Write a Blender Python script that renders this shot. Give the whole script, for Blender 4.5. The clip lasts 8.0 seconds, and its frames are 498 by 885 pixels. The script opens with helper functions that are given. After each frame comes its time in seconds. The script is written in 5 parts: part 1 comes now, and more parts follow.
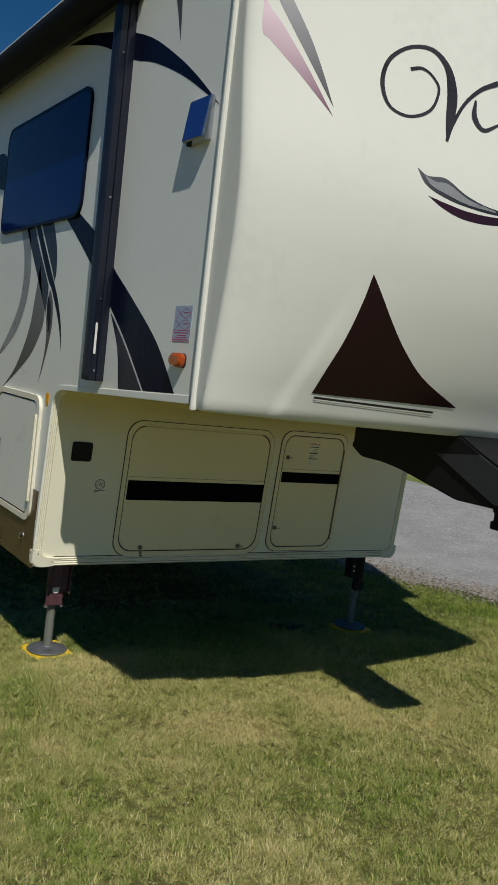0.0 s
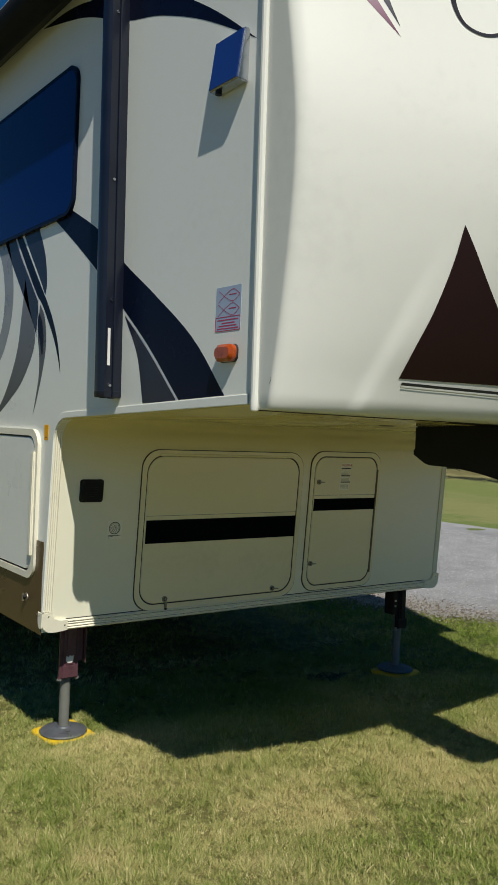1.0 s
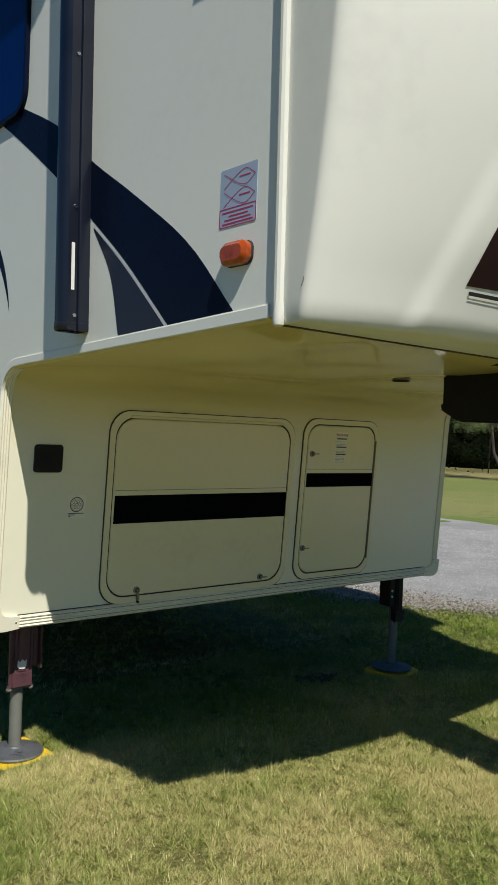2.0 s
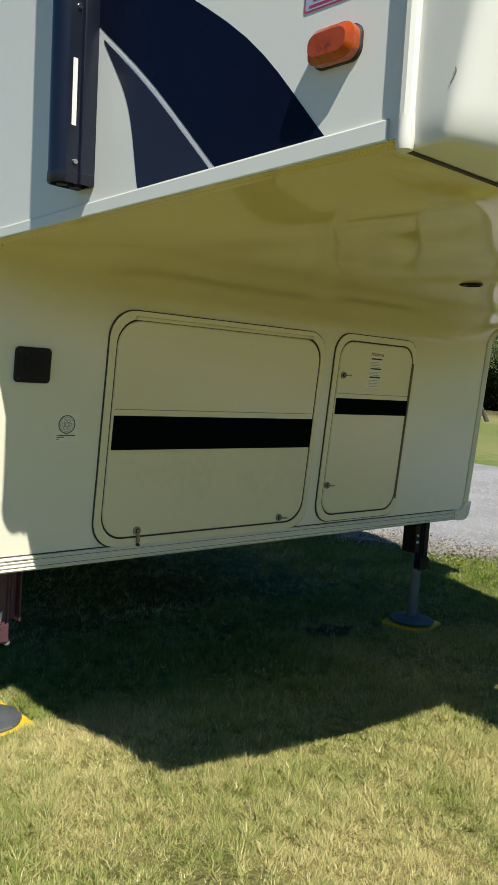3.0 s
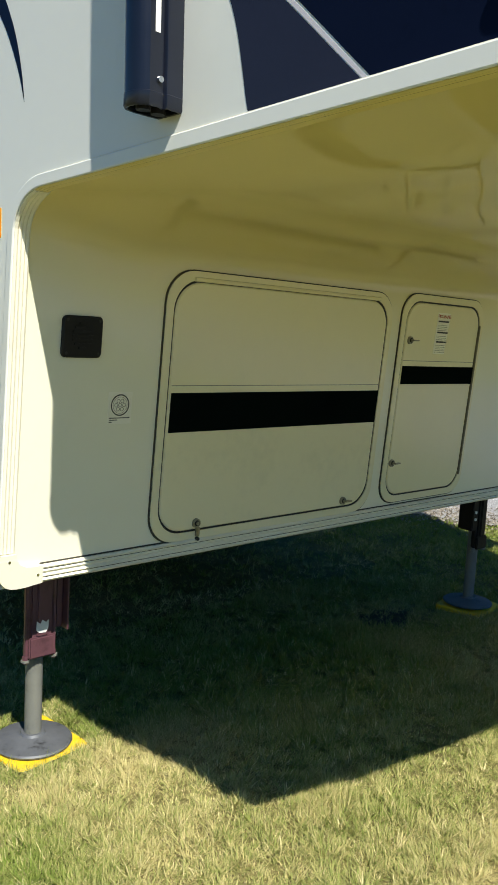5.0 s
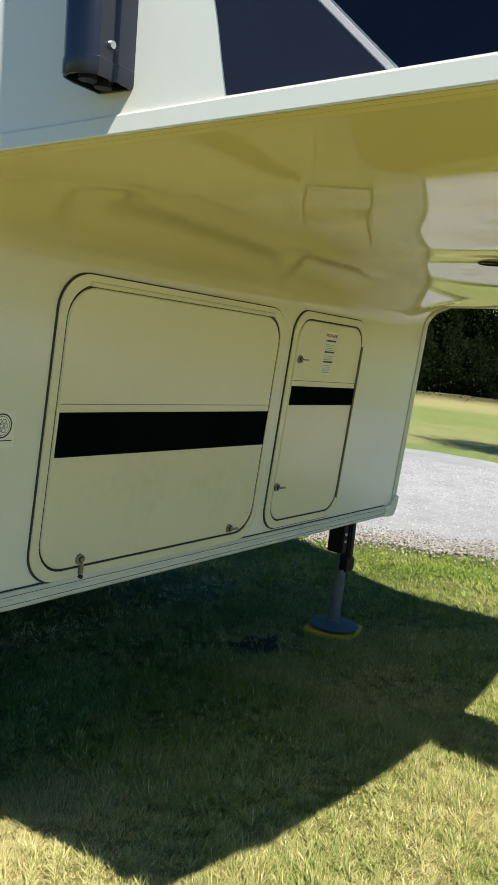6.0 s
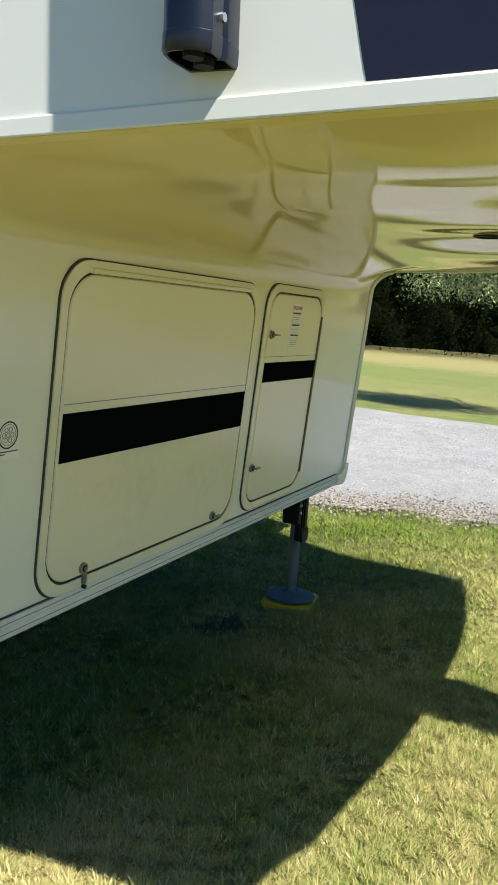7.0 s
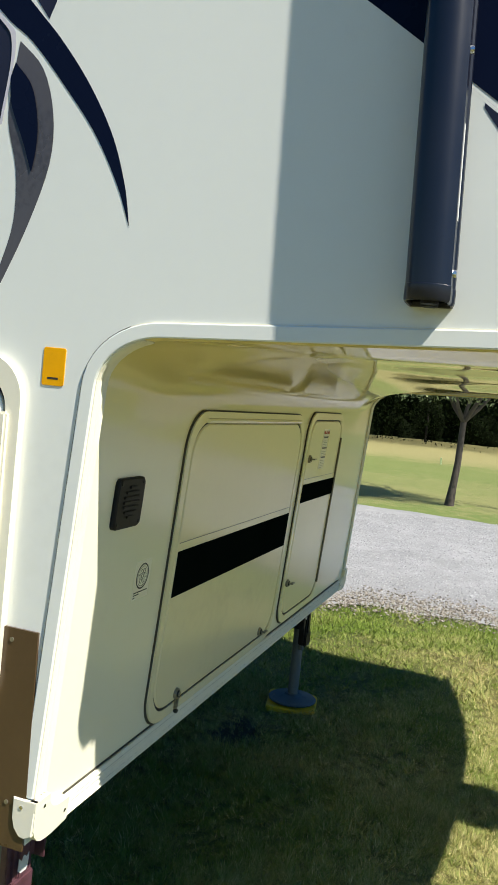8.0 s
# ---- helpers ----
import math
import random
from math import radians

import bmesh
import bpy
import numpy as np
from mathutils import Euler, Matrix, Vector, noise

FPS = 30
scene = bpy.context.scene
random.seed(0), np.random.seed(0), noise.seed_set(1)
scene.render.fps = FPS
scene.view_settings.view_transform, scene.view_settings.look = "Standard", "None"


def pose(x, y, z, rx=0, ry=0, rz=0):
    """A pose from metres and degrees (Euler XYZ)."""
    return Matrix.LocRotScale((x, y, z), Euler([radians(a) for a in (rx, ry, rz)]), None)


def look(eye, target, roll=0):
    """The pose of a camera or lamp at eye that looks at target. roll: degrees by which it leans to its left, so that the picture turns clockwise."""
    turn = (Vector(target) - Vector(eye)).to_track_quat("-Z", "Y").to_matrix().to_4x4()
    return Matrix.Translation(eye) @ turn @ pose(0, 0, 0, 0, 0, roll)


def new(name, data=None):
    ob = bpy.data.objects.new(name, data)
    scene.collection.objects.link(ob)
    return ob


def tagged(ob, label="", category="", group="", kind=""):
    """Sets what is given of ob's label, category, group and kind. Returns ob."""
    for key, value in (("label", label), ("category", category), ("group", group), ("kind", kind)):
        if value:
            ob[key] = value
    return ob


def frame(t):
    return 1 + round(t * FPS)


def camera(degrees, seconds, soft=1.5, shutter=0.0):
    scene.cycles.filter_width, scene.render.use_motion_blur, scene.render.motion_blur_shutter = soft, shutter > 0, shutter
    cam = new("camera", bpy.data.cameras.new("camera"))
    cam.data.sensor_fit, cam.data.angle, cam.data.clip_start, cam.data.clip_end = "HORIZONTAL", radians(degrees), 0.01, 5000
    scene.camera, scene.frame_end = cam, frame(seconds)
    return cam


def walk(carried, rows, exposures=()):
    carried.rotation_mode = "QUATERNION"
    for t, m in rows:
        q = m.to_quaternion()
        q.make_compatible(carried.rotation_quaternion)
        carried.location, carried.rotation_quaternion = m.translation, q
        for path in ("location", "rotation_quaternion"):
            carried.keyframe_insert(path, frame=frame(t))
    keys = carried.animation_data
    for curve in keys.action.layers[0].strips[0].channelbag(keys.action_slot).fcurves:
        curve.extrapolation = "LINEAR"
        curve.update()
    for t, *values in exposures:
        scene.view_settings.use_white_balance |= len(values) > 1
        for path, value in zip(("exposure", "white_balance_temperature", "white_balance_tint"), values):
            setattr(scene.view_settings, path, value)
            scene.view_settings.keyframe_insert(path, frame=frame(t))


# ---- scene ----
cam = camera(33.6, 8.0, soft=1.2)
PATH = [
    (0, (-1.42, -3.875, 1.596), (-0.305, -2.222, 1.436), 7.1),
    (0.5, (-1.328, -3.545, 1.477), (-0.226, -1.92, 1.098), 2.7),
    (1, (-1.362, -3.22, 1.397), (-0.171, -1.613, 1.371), 2.4),
    (1.5, (-1.248, -2.944, 1.327), (0.016, -1.395, 1.369), 1.3),
    (1.7, (-1.2, -2.835, 1.271), (0.075, -1.294, 1.299), 1.9),
    (2.8, (-0.935, -2.209, 1.191), (0.402, -0.731, 1.02), 2.4),
    (3, (-0.895, -2.12, 1.152), (0.446, -0.647, 0.975), 4.1),
    (3.5, (-0.869, -1.97, 1.109), (0.366, -0.41, 0.902), 0.8),
    (4, (-0.851, -1.942, 1.092), (0.383, -0.379, 0.9), -0.2),
    (4.2, (-0.859, -1.912, 1.093), (0.394, -0.364, 0.906), -0.1),
    (5.3, (-0.855, -1.637, 1.17), (0.541, -0.232, 0.89), 4.4),
    (5.5, (-0.814, -1.583, 1.171), (0.608, -0.202, 0.907), 5.0),
    (6, (-0.835, -1.421, 1.173), (0.813, -0.311, 0.947), 6.0),
    (6.5, (-0.907, -1.253, 1.222), (0.851, -0.358, 0.891), 4.5),
    (7, (-0.899, -1.08, 1.223), (0.894, -0.253, 0.908), 4.4),
    (7.5, (-0.943, -0.935, 1.258), (0.896, -0.186, 1.015), 5.9),
    (8, (-1.206, -0.746, 1.345), (0.681, -0.094, 1.231), 5.9),
]
EXPOSURES = [(0, -0.62, 6850, 9), (0.5, -0.40, 6850, 9), (1.0, -0.31, 6850, 9), (1.5, -0.26, 6850, 9), (3.0, 0.25, 6850, 9), (3.5, 0.48, 6850, 9), (4.2, 0.5, 6850, 9), (5.5, 0.47, 6850, 9), (6.0, 0.77, 6850, 9), (6.5, 0.82, 6850, 9), (7.5, 0.83, 6850, 9), (8, 0.62, 6850, 9)]
walk(cam, [(t, look(eye, target, roll)) for t, eye, target, roll in PATH], EXPOSURES)

# ---------------------------------------------------------------- light
SUN = Vector((-0.262, -0.715, 1.0)).normalized()
world = bpy.data.worlds.new("world")
scene.world = world
world.use_nodes = True
wn = world.node_tree
sky = wn.nodes.new("ShaderNodeTexSky")
sky.sky_type = "NISHITA"
sky.sun_disc = False
sky.sun_elevation = math.asin(SUN.z)
sky.sun_rotation = math.atan2(SUN.x, SUN.y)
sky.air_density, sky.dust_density, sky.ozone_density = 1.0, 0.0, 4.5
deep = wn.nodes.new("ShaderNodeHueSaturation")
deep.inputs["Saturation"].default_value = 1.35
deep.inputs["Hue"].default_value = 0.503
wn.links.new(sky.outputs["Color"], deep.inputs["Color"])
wn.links.new(deep.outputs["Color"], wn.nodes["Background"].inputs["Color"])
wn.nodes["Background"].inputs["Strength"].default_value = 0.066
sun_data = bpy.data.lights.new("sun", "SUN")
sun_data.energy, sun_data.angle, sun_data.color = 5.0, radians(0.55), (1.0, 0.97, 0.90)
sun = new("sun", sun_data)
sun.matrix_world = look(SUN * 60, (0, 0, 0))


# ---------------------------------------------------------------- materials
def mat(name, col, rough=0.5, metal=0.0, var=0.1, scale=3.0, fine=60.0, bump=0.05, coat=0.0, dirt=None, spec=0.5, rvar=0.1, bounce_tint=None):
    """A surface with stains at one scale and grain at another."""
    m = bpy.data.materials.new(name)
    m.use_nodes = True
    t = m.node_tree
    b = t.nodes["Principled BSDF"]
    co = t.nodes.new("ShaderNodeTexCoord")
    n1, n2 = t.nodes.new("ShaderNodeTexNoise"), t.nodes.new("ShaderNodeTexNoise")
    for n, s, d in ((n1, scale, 6.0), (n2, fine, 3.0)):
        n.inputs["Scale"].default_value, n.inputs["Detail"].default_value = s, d
        t.links.new(co.outputs["Object"], n.inputs["Vector"])
    add = t.nodes.new("ShaderNodeMath")
    add.operation = "MULTIPLY_ADD"
    add.inputs[1].default_value = 0.35
    t.links.new(n2.outputs["Fac"], add.inputs[0])
    t.links.new(n1.outputs["Fac"], add.inputs[2])
    ramp = t.nodes.new("ShaderNodeValToRGB")
    e = ramp.color_ramp.elements
    lo = dirt or [c * (1 - var * 1.6) for c in col]
    e[0].position, e[1].position = 0.42, 0.85
    e[0].color, e[1].color = (*lo, 1), (*[min(1, c * (1 + var * 0.5)) for c in col], 1)
    mid = e.new(0.58)
    mid.color = (*col, 1)
    t.links.new(add.outputs[0], ramp.inputs["Fac"])
    t.links.new(ramp.outputs["Color"], b.inputs["Base Color"])
    if bounce_tint:
        # the lawn's yellow bounce light, painted in as a tint towards the underside
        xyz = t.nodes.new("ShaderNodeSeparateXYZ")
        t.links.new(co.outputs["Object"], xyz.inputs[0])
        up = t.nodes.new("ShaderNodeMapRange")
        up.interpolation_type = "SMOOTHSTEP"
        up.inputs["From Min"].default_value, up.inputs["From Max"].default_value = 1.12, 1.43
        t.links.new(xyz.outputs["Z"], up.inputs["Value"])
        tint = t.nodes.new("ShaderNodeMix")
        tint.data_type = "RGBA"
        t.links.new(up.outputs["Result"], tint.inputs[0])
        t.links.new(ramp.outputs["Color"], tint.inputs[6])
        tint.inputs[7].default_value = (*bounce_tint, 1)
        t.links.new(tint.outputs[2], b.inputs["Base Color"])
    rr = t.nodes.new("ShaderNodeMapRange")
    rr.inputs["To Min"].default_value, rr.inputs["To Max"].default_value = max(0.02, rough - rvar), min(1, rough + rvar)
    t.links.new(n1.outputs["Fac"], rr.inputs["Value"])
    t.links.new(rr.outputs["Result"], b.inputs["Roughness"])
    b.inputs["Metallic"].default_value = metal
    b.inputs["Specular IOR Level"].default_value = spec
    b.inputs["Coat Weight"].default_value = coat
    b.inputs["Coat Roughness"].default_value = 0.04
    if bump:
        bp = t.nodes.new("ShaderNodeBump")
        bp.inputs["Strength"].default_value, bp.inputs["Distance"].default_value = bump, 0.002
        t.links.new(n2.outputs["Fac"], bp.inputs["Height"])
        t.links.new(bp.outputs["Normal"], b.inputs["Normal"])
    return m


def lawn_mat(name, green, straw, island=False, patch=0.9, amount=0.5, fine=70.0, far=None):
    """Mown lawn: green and dry patches by place, and a colour of its own for every blade."""
    m = bpy.data.materials.new(name)
    m.use_nodes = True
    t = m.node_tree
    b = t.nodes["Principled BSDF"]
    geo = t.nodes.new("ShaderNodeNewGeometry")
    n1, n2, n3 = (t.nodes.new("ShaderNodeTexNoise") for _ in range(3))
    for n, s, d in ((n1, patch, 5.0), (n2, patch * 6, 4.0), (n3, fine, 4.0)):
        n.inputs["Scale"].default_value, n.inputs["Detail"].default_value = s, d
        t.links.new(geo.outputs["Position"], n.inputs["Vector"])
    a = t.nodes.new("ShaderNodeMath")
    a.operation = "MULTIPLY_ADD"
    a.inputs[1].default_value = 0.95
    t.links.new(n2.outputs["Fac"], a.inputs[0])
    t.links.new(n1.outputs["Fac"], a.inputs[2])
    c = t.nodes.new("ShaderNodeMath")
    c.operation = "MULTIPLY_ADD"
    c.inputs[1].default_value = 0.62 if island else 0.35
    t.links.new(geo.outputs["Random Per Island"] if island else n3.outputs["Fac"], c.inputs[0])
    t.links.new(a.outputs[0], c.inputs[2])
    if island:
        # tufts differ from one another
        tuft = t.nodes.new("ShaderNodeMath")
        tuft.operation = "MULTIPLY_ADD"
        tuft.inputs[1].default_value = 0.9
        shifted = t.nodes.new("ShaderNodeMath")
        shifted.operation = "SUBTRACT"
        shifted.inputs[1].default_value = 0.5
        t.links.new(n3.outputs["Fac"], shifted.inputs[0])
        t.links.new(shifted.outputs[0], tuft.inputs[0])
        t.links.new(c.outputs[0], tuft.inputs[2])
        c = tuft
    ramp = t.nodes.new("ShaderNodeValToRGB")
    e = ramp.color_ramp.elements
    mid = 1.28 if island else 1.15
    e[0].position, e[1].position = (mid - 0.32) / 2 - amount * 0.12, (mid + 0.42) / 2 - amount * 0.12
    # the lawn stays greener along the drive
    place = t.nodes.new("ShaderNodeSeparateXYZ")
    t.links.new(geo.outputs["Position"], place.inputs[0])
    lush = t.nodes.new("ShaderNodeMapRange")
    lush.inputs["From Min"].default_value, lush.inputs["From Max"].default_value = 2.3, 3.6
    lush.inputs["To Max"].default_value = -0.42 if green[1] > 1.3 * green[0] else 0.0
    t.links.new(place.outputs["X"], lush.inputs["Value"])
    turf_tone = t.nodes.new("ShaderNodeMath")
    t.links.new(c.outputs[0], turf_tone.inputs[0])
    t.links.new(lush.outputs["Result"], turf_tone.inputs[1])
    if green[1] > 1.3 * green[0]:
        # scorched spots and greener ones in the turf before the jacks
        # the widest one, at (1.3, 0.1), paints in the trailer's shade as green
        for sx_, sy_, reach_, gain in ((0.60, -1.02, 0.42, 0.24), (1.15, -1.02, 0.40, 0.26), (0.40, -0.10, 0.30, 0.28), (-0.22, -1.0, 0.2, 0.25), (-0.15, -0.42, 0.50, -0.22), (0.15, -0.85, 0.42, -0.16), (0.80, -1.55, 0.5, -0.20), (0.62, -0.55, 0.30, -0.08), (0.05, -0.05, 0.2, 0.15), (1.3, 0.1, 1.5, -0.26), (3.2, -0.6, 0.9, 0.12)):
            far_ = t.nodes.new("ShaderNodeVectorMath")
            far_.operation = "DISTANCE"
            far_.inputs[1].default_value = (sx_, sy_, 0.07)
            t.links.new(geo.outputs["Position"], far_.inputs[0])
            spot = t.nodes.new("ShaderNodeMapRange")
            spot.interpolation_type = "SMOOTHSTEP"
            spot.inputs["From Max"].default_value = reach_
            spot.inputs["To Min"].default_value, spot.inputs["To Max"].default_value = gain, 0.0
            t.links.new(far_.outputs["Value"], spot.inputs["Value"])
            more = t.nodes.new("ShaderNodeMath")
            t.links.new(turf_tone.outputs[0], more.inputs[0])
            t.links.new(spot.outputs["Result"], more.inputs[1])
            turf_tone = more
    half = t.nodes.new("ShaderNodeMath")
    half.operation = "MULTIPLY"
    half.inputs[1].default_value = 0.5
    t.links.new(turf_tone.outputs[0], half.inputs[0])
    t.links.new(half.outputs[0], ramp.inputs["Fac"])
    e[0].color, e[1].color = (*green, 1), (*straw, 1)
    m2 = e.new((e[0].position + e[1].position) / 2)
    m2.color = (*[g * 0.6 + s * 0.4 for g, s in zip(green, straw)], 1)
    t.links.new(ramp.outputs["Color"], b.inputs["Base Color"])
    if far:
        # sparser, drier turf on the far side of the drive
        xyz = t.nodes.new("ShaderNodeSeparateXYZ")
        t.links.new(geo.outputs["Position"], xyz.inputs[0])
        beyond = t.nodes.new("ShaderNodeMapRange")
        beyond.inputs["From Min"].default_value, beyond.inputs["From Max"].default_value = 8.0, 9.5
        t.links.new(xyz.outputs["X"], beyond.inputs["Value"])
        drift = t.nodes.new("ShaderNodeMath")
        drift.operation = "MULTIPLY_ADD"
        drift.inputs[1].default_value = 5.0
        t.links.new(n1.outputs["Fac"], drift.inputs[0])
        t.links.new(xyz.outputs["X"], drift.inputs[2])
        mottle = t.nodes.new("ShaderNodeMath")
        mottle.operation = "MULTIPLY_ADD"
        mottle.inputs[1].default_value = 5.0
        t.links.new(n2.outputs["Fac"], mottle.inputs[0])
        t.links.new(drift.outputs[0], mottle.inputs[2])
        across = t.nodes.new("ShaderNodeMapRange")
        across.inputs["From Min"].default_value, across.inputs["From Max"].default_value = 5.0, 37.0
        t.links.new(mottle.outputs[0], across.inputs["Value"])
        turf = t.nodes.new("ShaderNodeValToRGB")
        stops = turf.color_ramp.elements
        stops[0].position, stops[0].color = 10 / 32, (*far[0], 1)
        stops[1].position, stops[1].color = 25 / 32, (*far[1], 1)
        for at, f in ((11.3, 0.55), (13.0, 0.62), (14.6, 0.30), (15.6, 0.5), (17.0, 0.10), (19.0, 0.25), (20.5, 0.12), (22.0, 0.45), (23.2, 0.85)):
            stop = stops.new(at / 32)
            stop.color = (*[p + (q - p) * f for p, q in zip(*far)], 1)
        t.links.new(across.outputs["Result"], turf.inputs["Fac"])
        both = t.nodes.new("ShaderNodeMix")
        both.data_type = "RGBA"
        t.links.new(beyond.outputs["Result"], both.inputs[0])
        t.links.new(ramp.outputs["Color"], both.inputs[6])
        t.links.new(turf.outputs["Color"], both.inputs[7])
        t.links.new(both.outputs[2], b.inputs["Base Color"])
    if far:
        # a small near-black oval in the soil under the front
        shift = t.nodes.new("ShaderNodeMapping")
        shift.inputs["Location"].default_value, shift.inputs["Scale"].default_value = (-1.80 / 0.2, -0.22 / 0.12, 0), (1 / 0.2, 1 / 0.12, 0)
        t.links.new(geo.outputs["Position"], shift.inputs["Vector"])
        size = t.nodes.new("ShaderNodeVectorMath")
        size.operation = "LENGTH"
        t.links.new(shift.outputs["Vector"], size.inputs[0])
        dark_oval = t.nodes.new("ShaderNodeMapRange")
        dark_oval.inputs["From Min"].default_value, dark_oval.inputs["From Max"].default_value = 0.7, 1.15
        dark_oval.inputs["To Min"].default_value, dark_oval.inputs["To Max"].default_value = 0.9, 0.0
        t.links.new(size.outputs["Value"], dark_oval.inputs["Value"])
        dark_mix = t.nodes.new("ShaderNodeMix")
        dark_mix.data_type = "RGBA"
        t.links.new(dark_oval.outputs["Result"], dark_mix.inputs[0])
        t.links.new(both.outputs[2], dark_mix.inputs[6])
        dark_mix.inputs[7].default_value = (0.025, 0.022, 0.020, 1)
        t.links.new(dark_mix.outputs[2], b.inputs["Base Color"])
    b.inputs["Roughness"].default_value = 0.7
    b.inputs["Specular IOR Level"].default_value = 0.25
    if not island:
        bp = t.nodes.new("ShaderNodeBump")
        bp.inputs["Strength"].default_value, bp.inputs["Distance"].default_value = 0.9, 2.0 / fine
        t.links.new(n3.outputs["Fac"], bp.inputs["Height"])
        t.links.new(bp.outputs["Normal"], b.inputs["Normal"])
    return m


def leaf_mat(name, dark, light, spec=0.4):
    m = bpy.data.materials.new(name)
    m.use_nodes = True
    t = m.node_tree
    b = t.nodes["Principled BSDF"]
    geo = t.nodes.new("ShaderNodeNewGeometry")
    ramp = t.nodes.new("ShaderNodeValToRGB")
    ramp.color_ramp.elements[0].color, ramp.color_ramp.elements[1].color = (*dark, 1), (*light, 1)
    t.links.new(geo.outputs["Random Per Island"], ramp.inputs["Fac"])
    t.links.new(ramp.outputs["Color"], b.inputs["Base Color"])
    b.inputs["Roughness"].default_value = 0.55
    b.inputs["Specular IOR Level"].default_value = spec
    return m


WALL = mat("smooth_fibreglass_siding", (0.80, 0.825, 0.785), 0.30, var=0.03, scale=1.3, fine=30, bump=0.02, rvar=0.08)
GEL = mat("cream_gelcoat", (0.86, 0.845, 0.69), 0.05, var=0.03, scale=1.7, fine=20, bump=0.0, rvar=0.02, spec=0.36, bounce_tint=(0.80, 0.695, 0.34))
CAP = mat("white_cap_gelcoat", (0.77, 0.78, 0.725), 0.42, var=0.04, scale=1.2, fine=25, bump=0.0, coat=0.0, rvar=0.05, spec=0.12)
DOOR = mat("cream_door_skin", (0.865, 0.805, 0.56), 0.14, var=0.04, scale=2.0, fine=35, bump=0.01, rvar=0.05)
TRIM = mat("white_extrusion", (0.81, 0.78, 0.64), 0.42, var=0.08, scale=6, fine=90, bump=0.03, spec=0.25)
SEAL = mat("black_rubber_seal", (0.018, 0.018, 0.016), 0.6, var=0.2, scale=9, fine=120)
DARKGROOVE = mat("dark_groove", (0.05, 0.046, 0.032), 0.7, var=0.3, scale=12, fine=150)
NAVY = mat("navy_vinyl", (0.0045, 0.0078, 0.024), 0.26, var=0.15, scale=5, fine=90, bump=0.005, spec=0.06)
INDIGO = mat("indigo_vinyl", (0.021, 0.024, 0.044), 0.25, var=0.2, scale=4, fine=90, bump=0.01, spec=0.2)
GREYV = mat("grey_vinyl", (0.085, 0.080, 0.088), 0.3, var=0.3, scale=3, fine=90, bump=0.01)
CURL = mat("charcoal_vinyl", (0.035, 0.034, 0.040), 0.3, var=0.5, scale=4, fine=90, bump=0.01, spec=0.3)
SILVERV = mat("silver_vinyl", (0.25, 0.26, 0.275), 0.28, var=0.4, scale=5, fine=90, bump=0.01)
PLUM = mat("dark_plum_vinyl", (0.035, 0.010, 0.018), 0.28, var=0.2, scale=4, fine=80, bump=0.01)
MAROON = mat("maroon_vinyl", (0.018, 0.0055, 0.006), 0.35, var=0.15, scale=4, fine=90, bump=0.015, spec=0.3)


def fade(m, low, high, z0, z1):
    """Vinyl whose colour changes from one tone to another with height."""
    t = m.node_tree
    b = t.nodes["Principled BSDF"]
    co, xyz, span = t.nodes.new("ShaderNodeTexCoord"), t.nodes.new("ShaderNodeSeparateXYZ"), t.nodes.new("ShaderNodeMapRange")
    t.links.new(co.outputs["Object"], xyz.inputs[0])
    t.links.new(xyz.outputs["Z"], span.inputs["Value"])
    span.inputs["From Min"].default_value, span.inputs["From Max"].default_value = z0, z1
    ramp = t.nodes.new("ShaderNodeValToRGB")
    ramp.color_ramp.elements[0].color, ramp.color_ramp.elements[1].color = (*low, 1), (*high, 1)
    t.links.new(span.outputs["Result"], ramp.inputs["Fac"])
    t.links.new(ramp.outputs["Color"], b.inputs["Base Color"])
    return m


# the pale end paints in a reflective glow at the dart's top
DARTPINK = fade(mat("plum_vinyl_with_glow", (0.3, 0.1, 0.2), 0.25, bump=0.0), (0.13, 0.026, 0.065), (0.78, 0.60, 0.69), 2.46, 2.78)
DARTGREY = fade(mat("grey_fading_vinyl", (0.2, 0.2, 0.2), 0.25, bump=0.0), (0.045, 0.045, 0.055), (0.42, 0.42, 0.45), 2.50, 2.95)
SMILE = fade(mat("charcoal_fading_vinyl", (0.2, 0.2, 0.2), 0.25, bump=0.0), (0.035, 0.035, 0.042), (0.13, 0.13, 0.14), 2.26, 2.35)
SIDEGREY = fade(mat("grey_blade_vinyl", (0.2, 0.2, 0.2), 0.3, bump=0.0), (0.040, 0.040, 0.044), (0.22, 0.22, 0.24), 1.40, 2.10)
WHITEV = mat("white_pinstripe_vinyl", (0.62, 0.60, 0.66), 0.3, var=0.06, bump=0.0)
BLACKBAND = mat("black_band_vinyl", (0.003, 0.0055, 0.005), 0.16, var=0.2, scale=6, fine=90, bump=0.01, spec=0.0)
ARM = mat("navy_powder_coat", (0.0065, 0.009, 0.019), 0.32, var=0.2, scale=9, fine=160, bump=0.03, coat=0.15)
BLACKPL = mat("black_plastic", (0.011, 0.0105, 0.012), 0.5, var=0.2, scale=20, fine=200, bump=0.06, spec=0.25)
# the sky's reflection is painted into the glass as a blue base
GLASS = mat("sky_tinted_window_glass", (0.0006, 0.013, 0.10), 0.04, var=0.1, bump=0.0, spec=0.10, rvar=0.02)
# blue here stands for the sky mirrored in the porch light's face
BLUEFACE = mat("sky_blue_glossy_lens", (0.02, 0.06, 0.28), 0.10, metal=0.35, var=0.1, bump=0.0, coat=0.6, rvar=0.04)
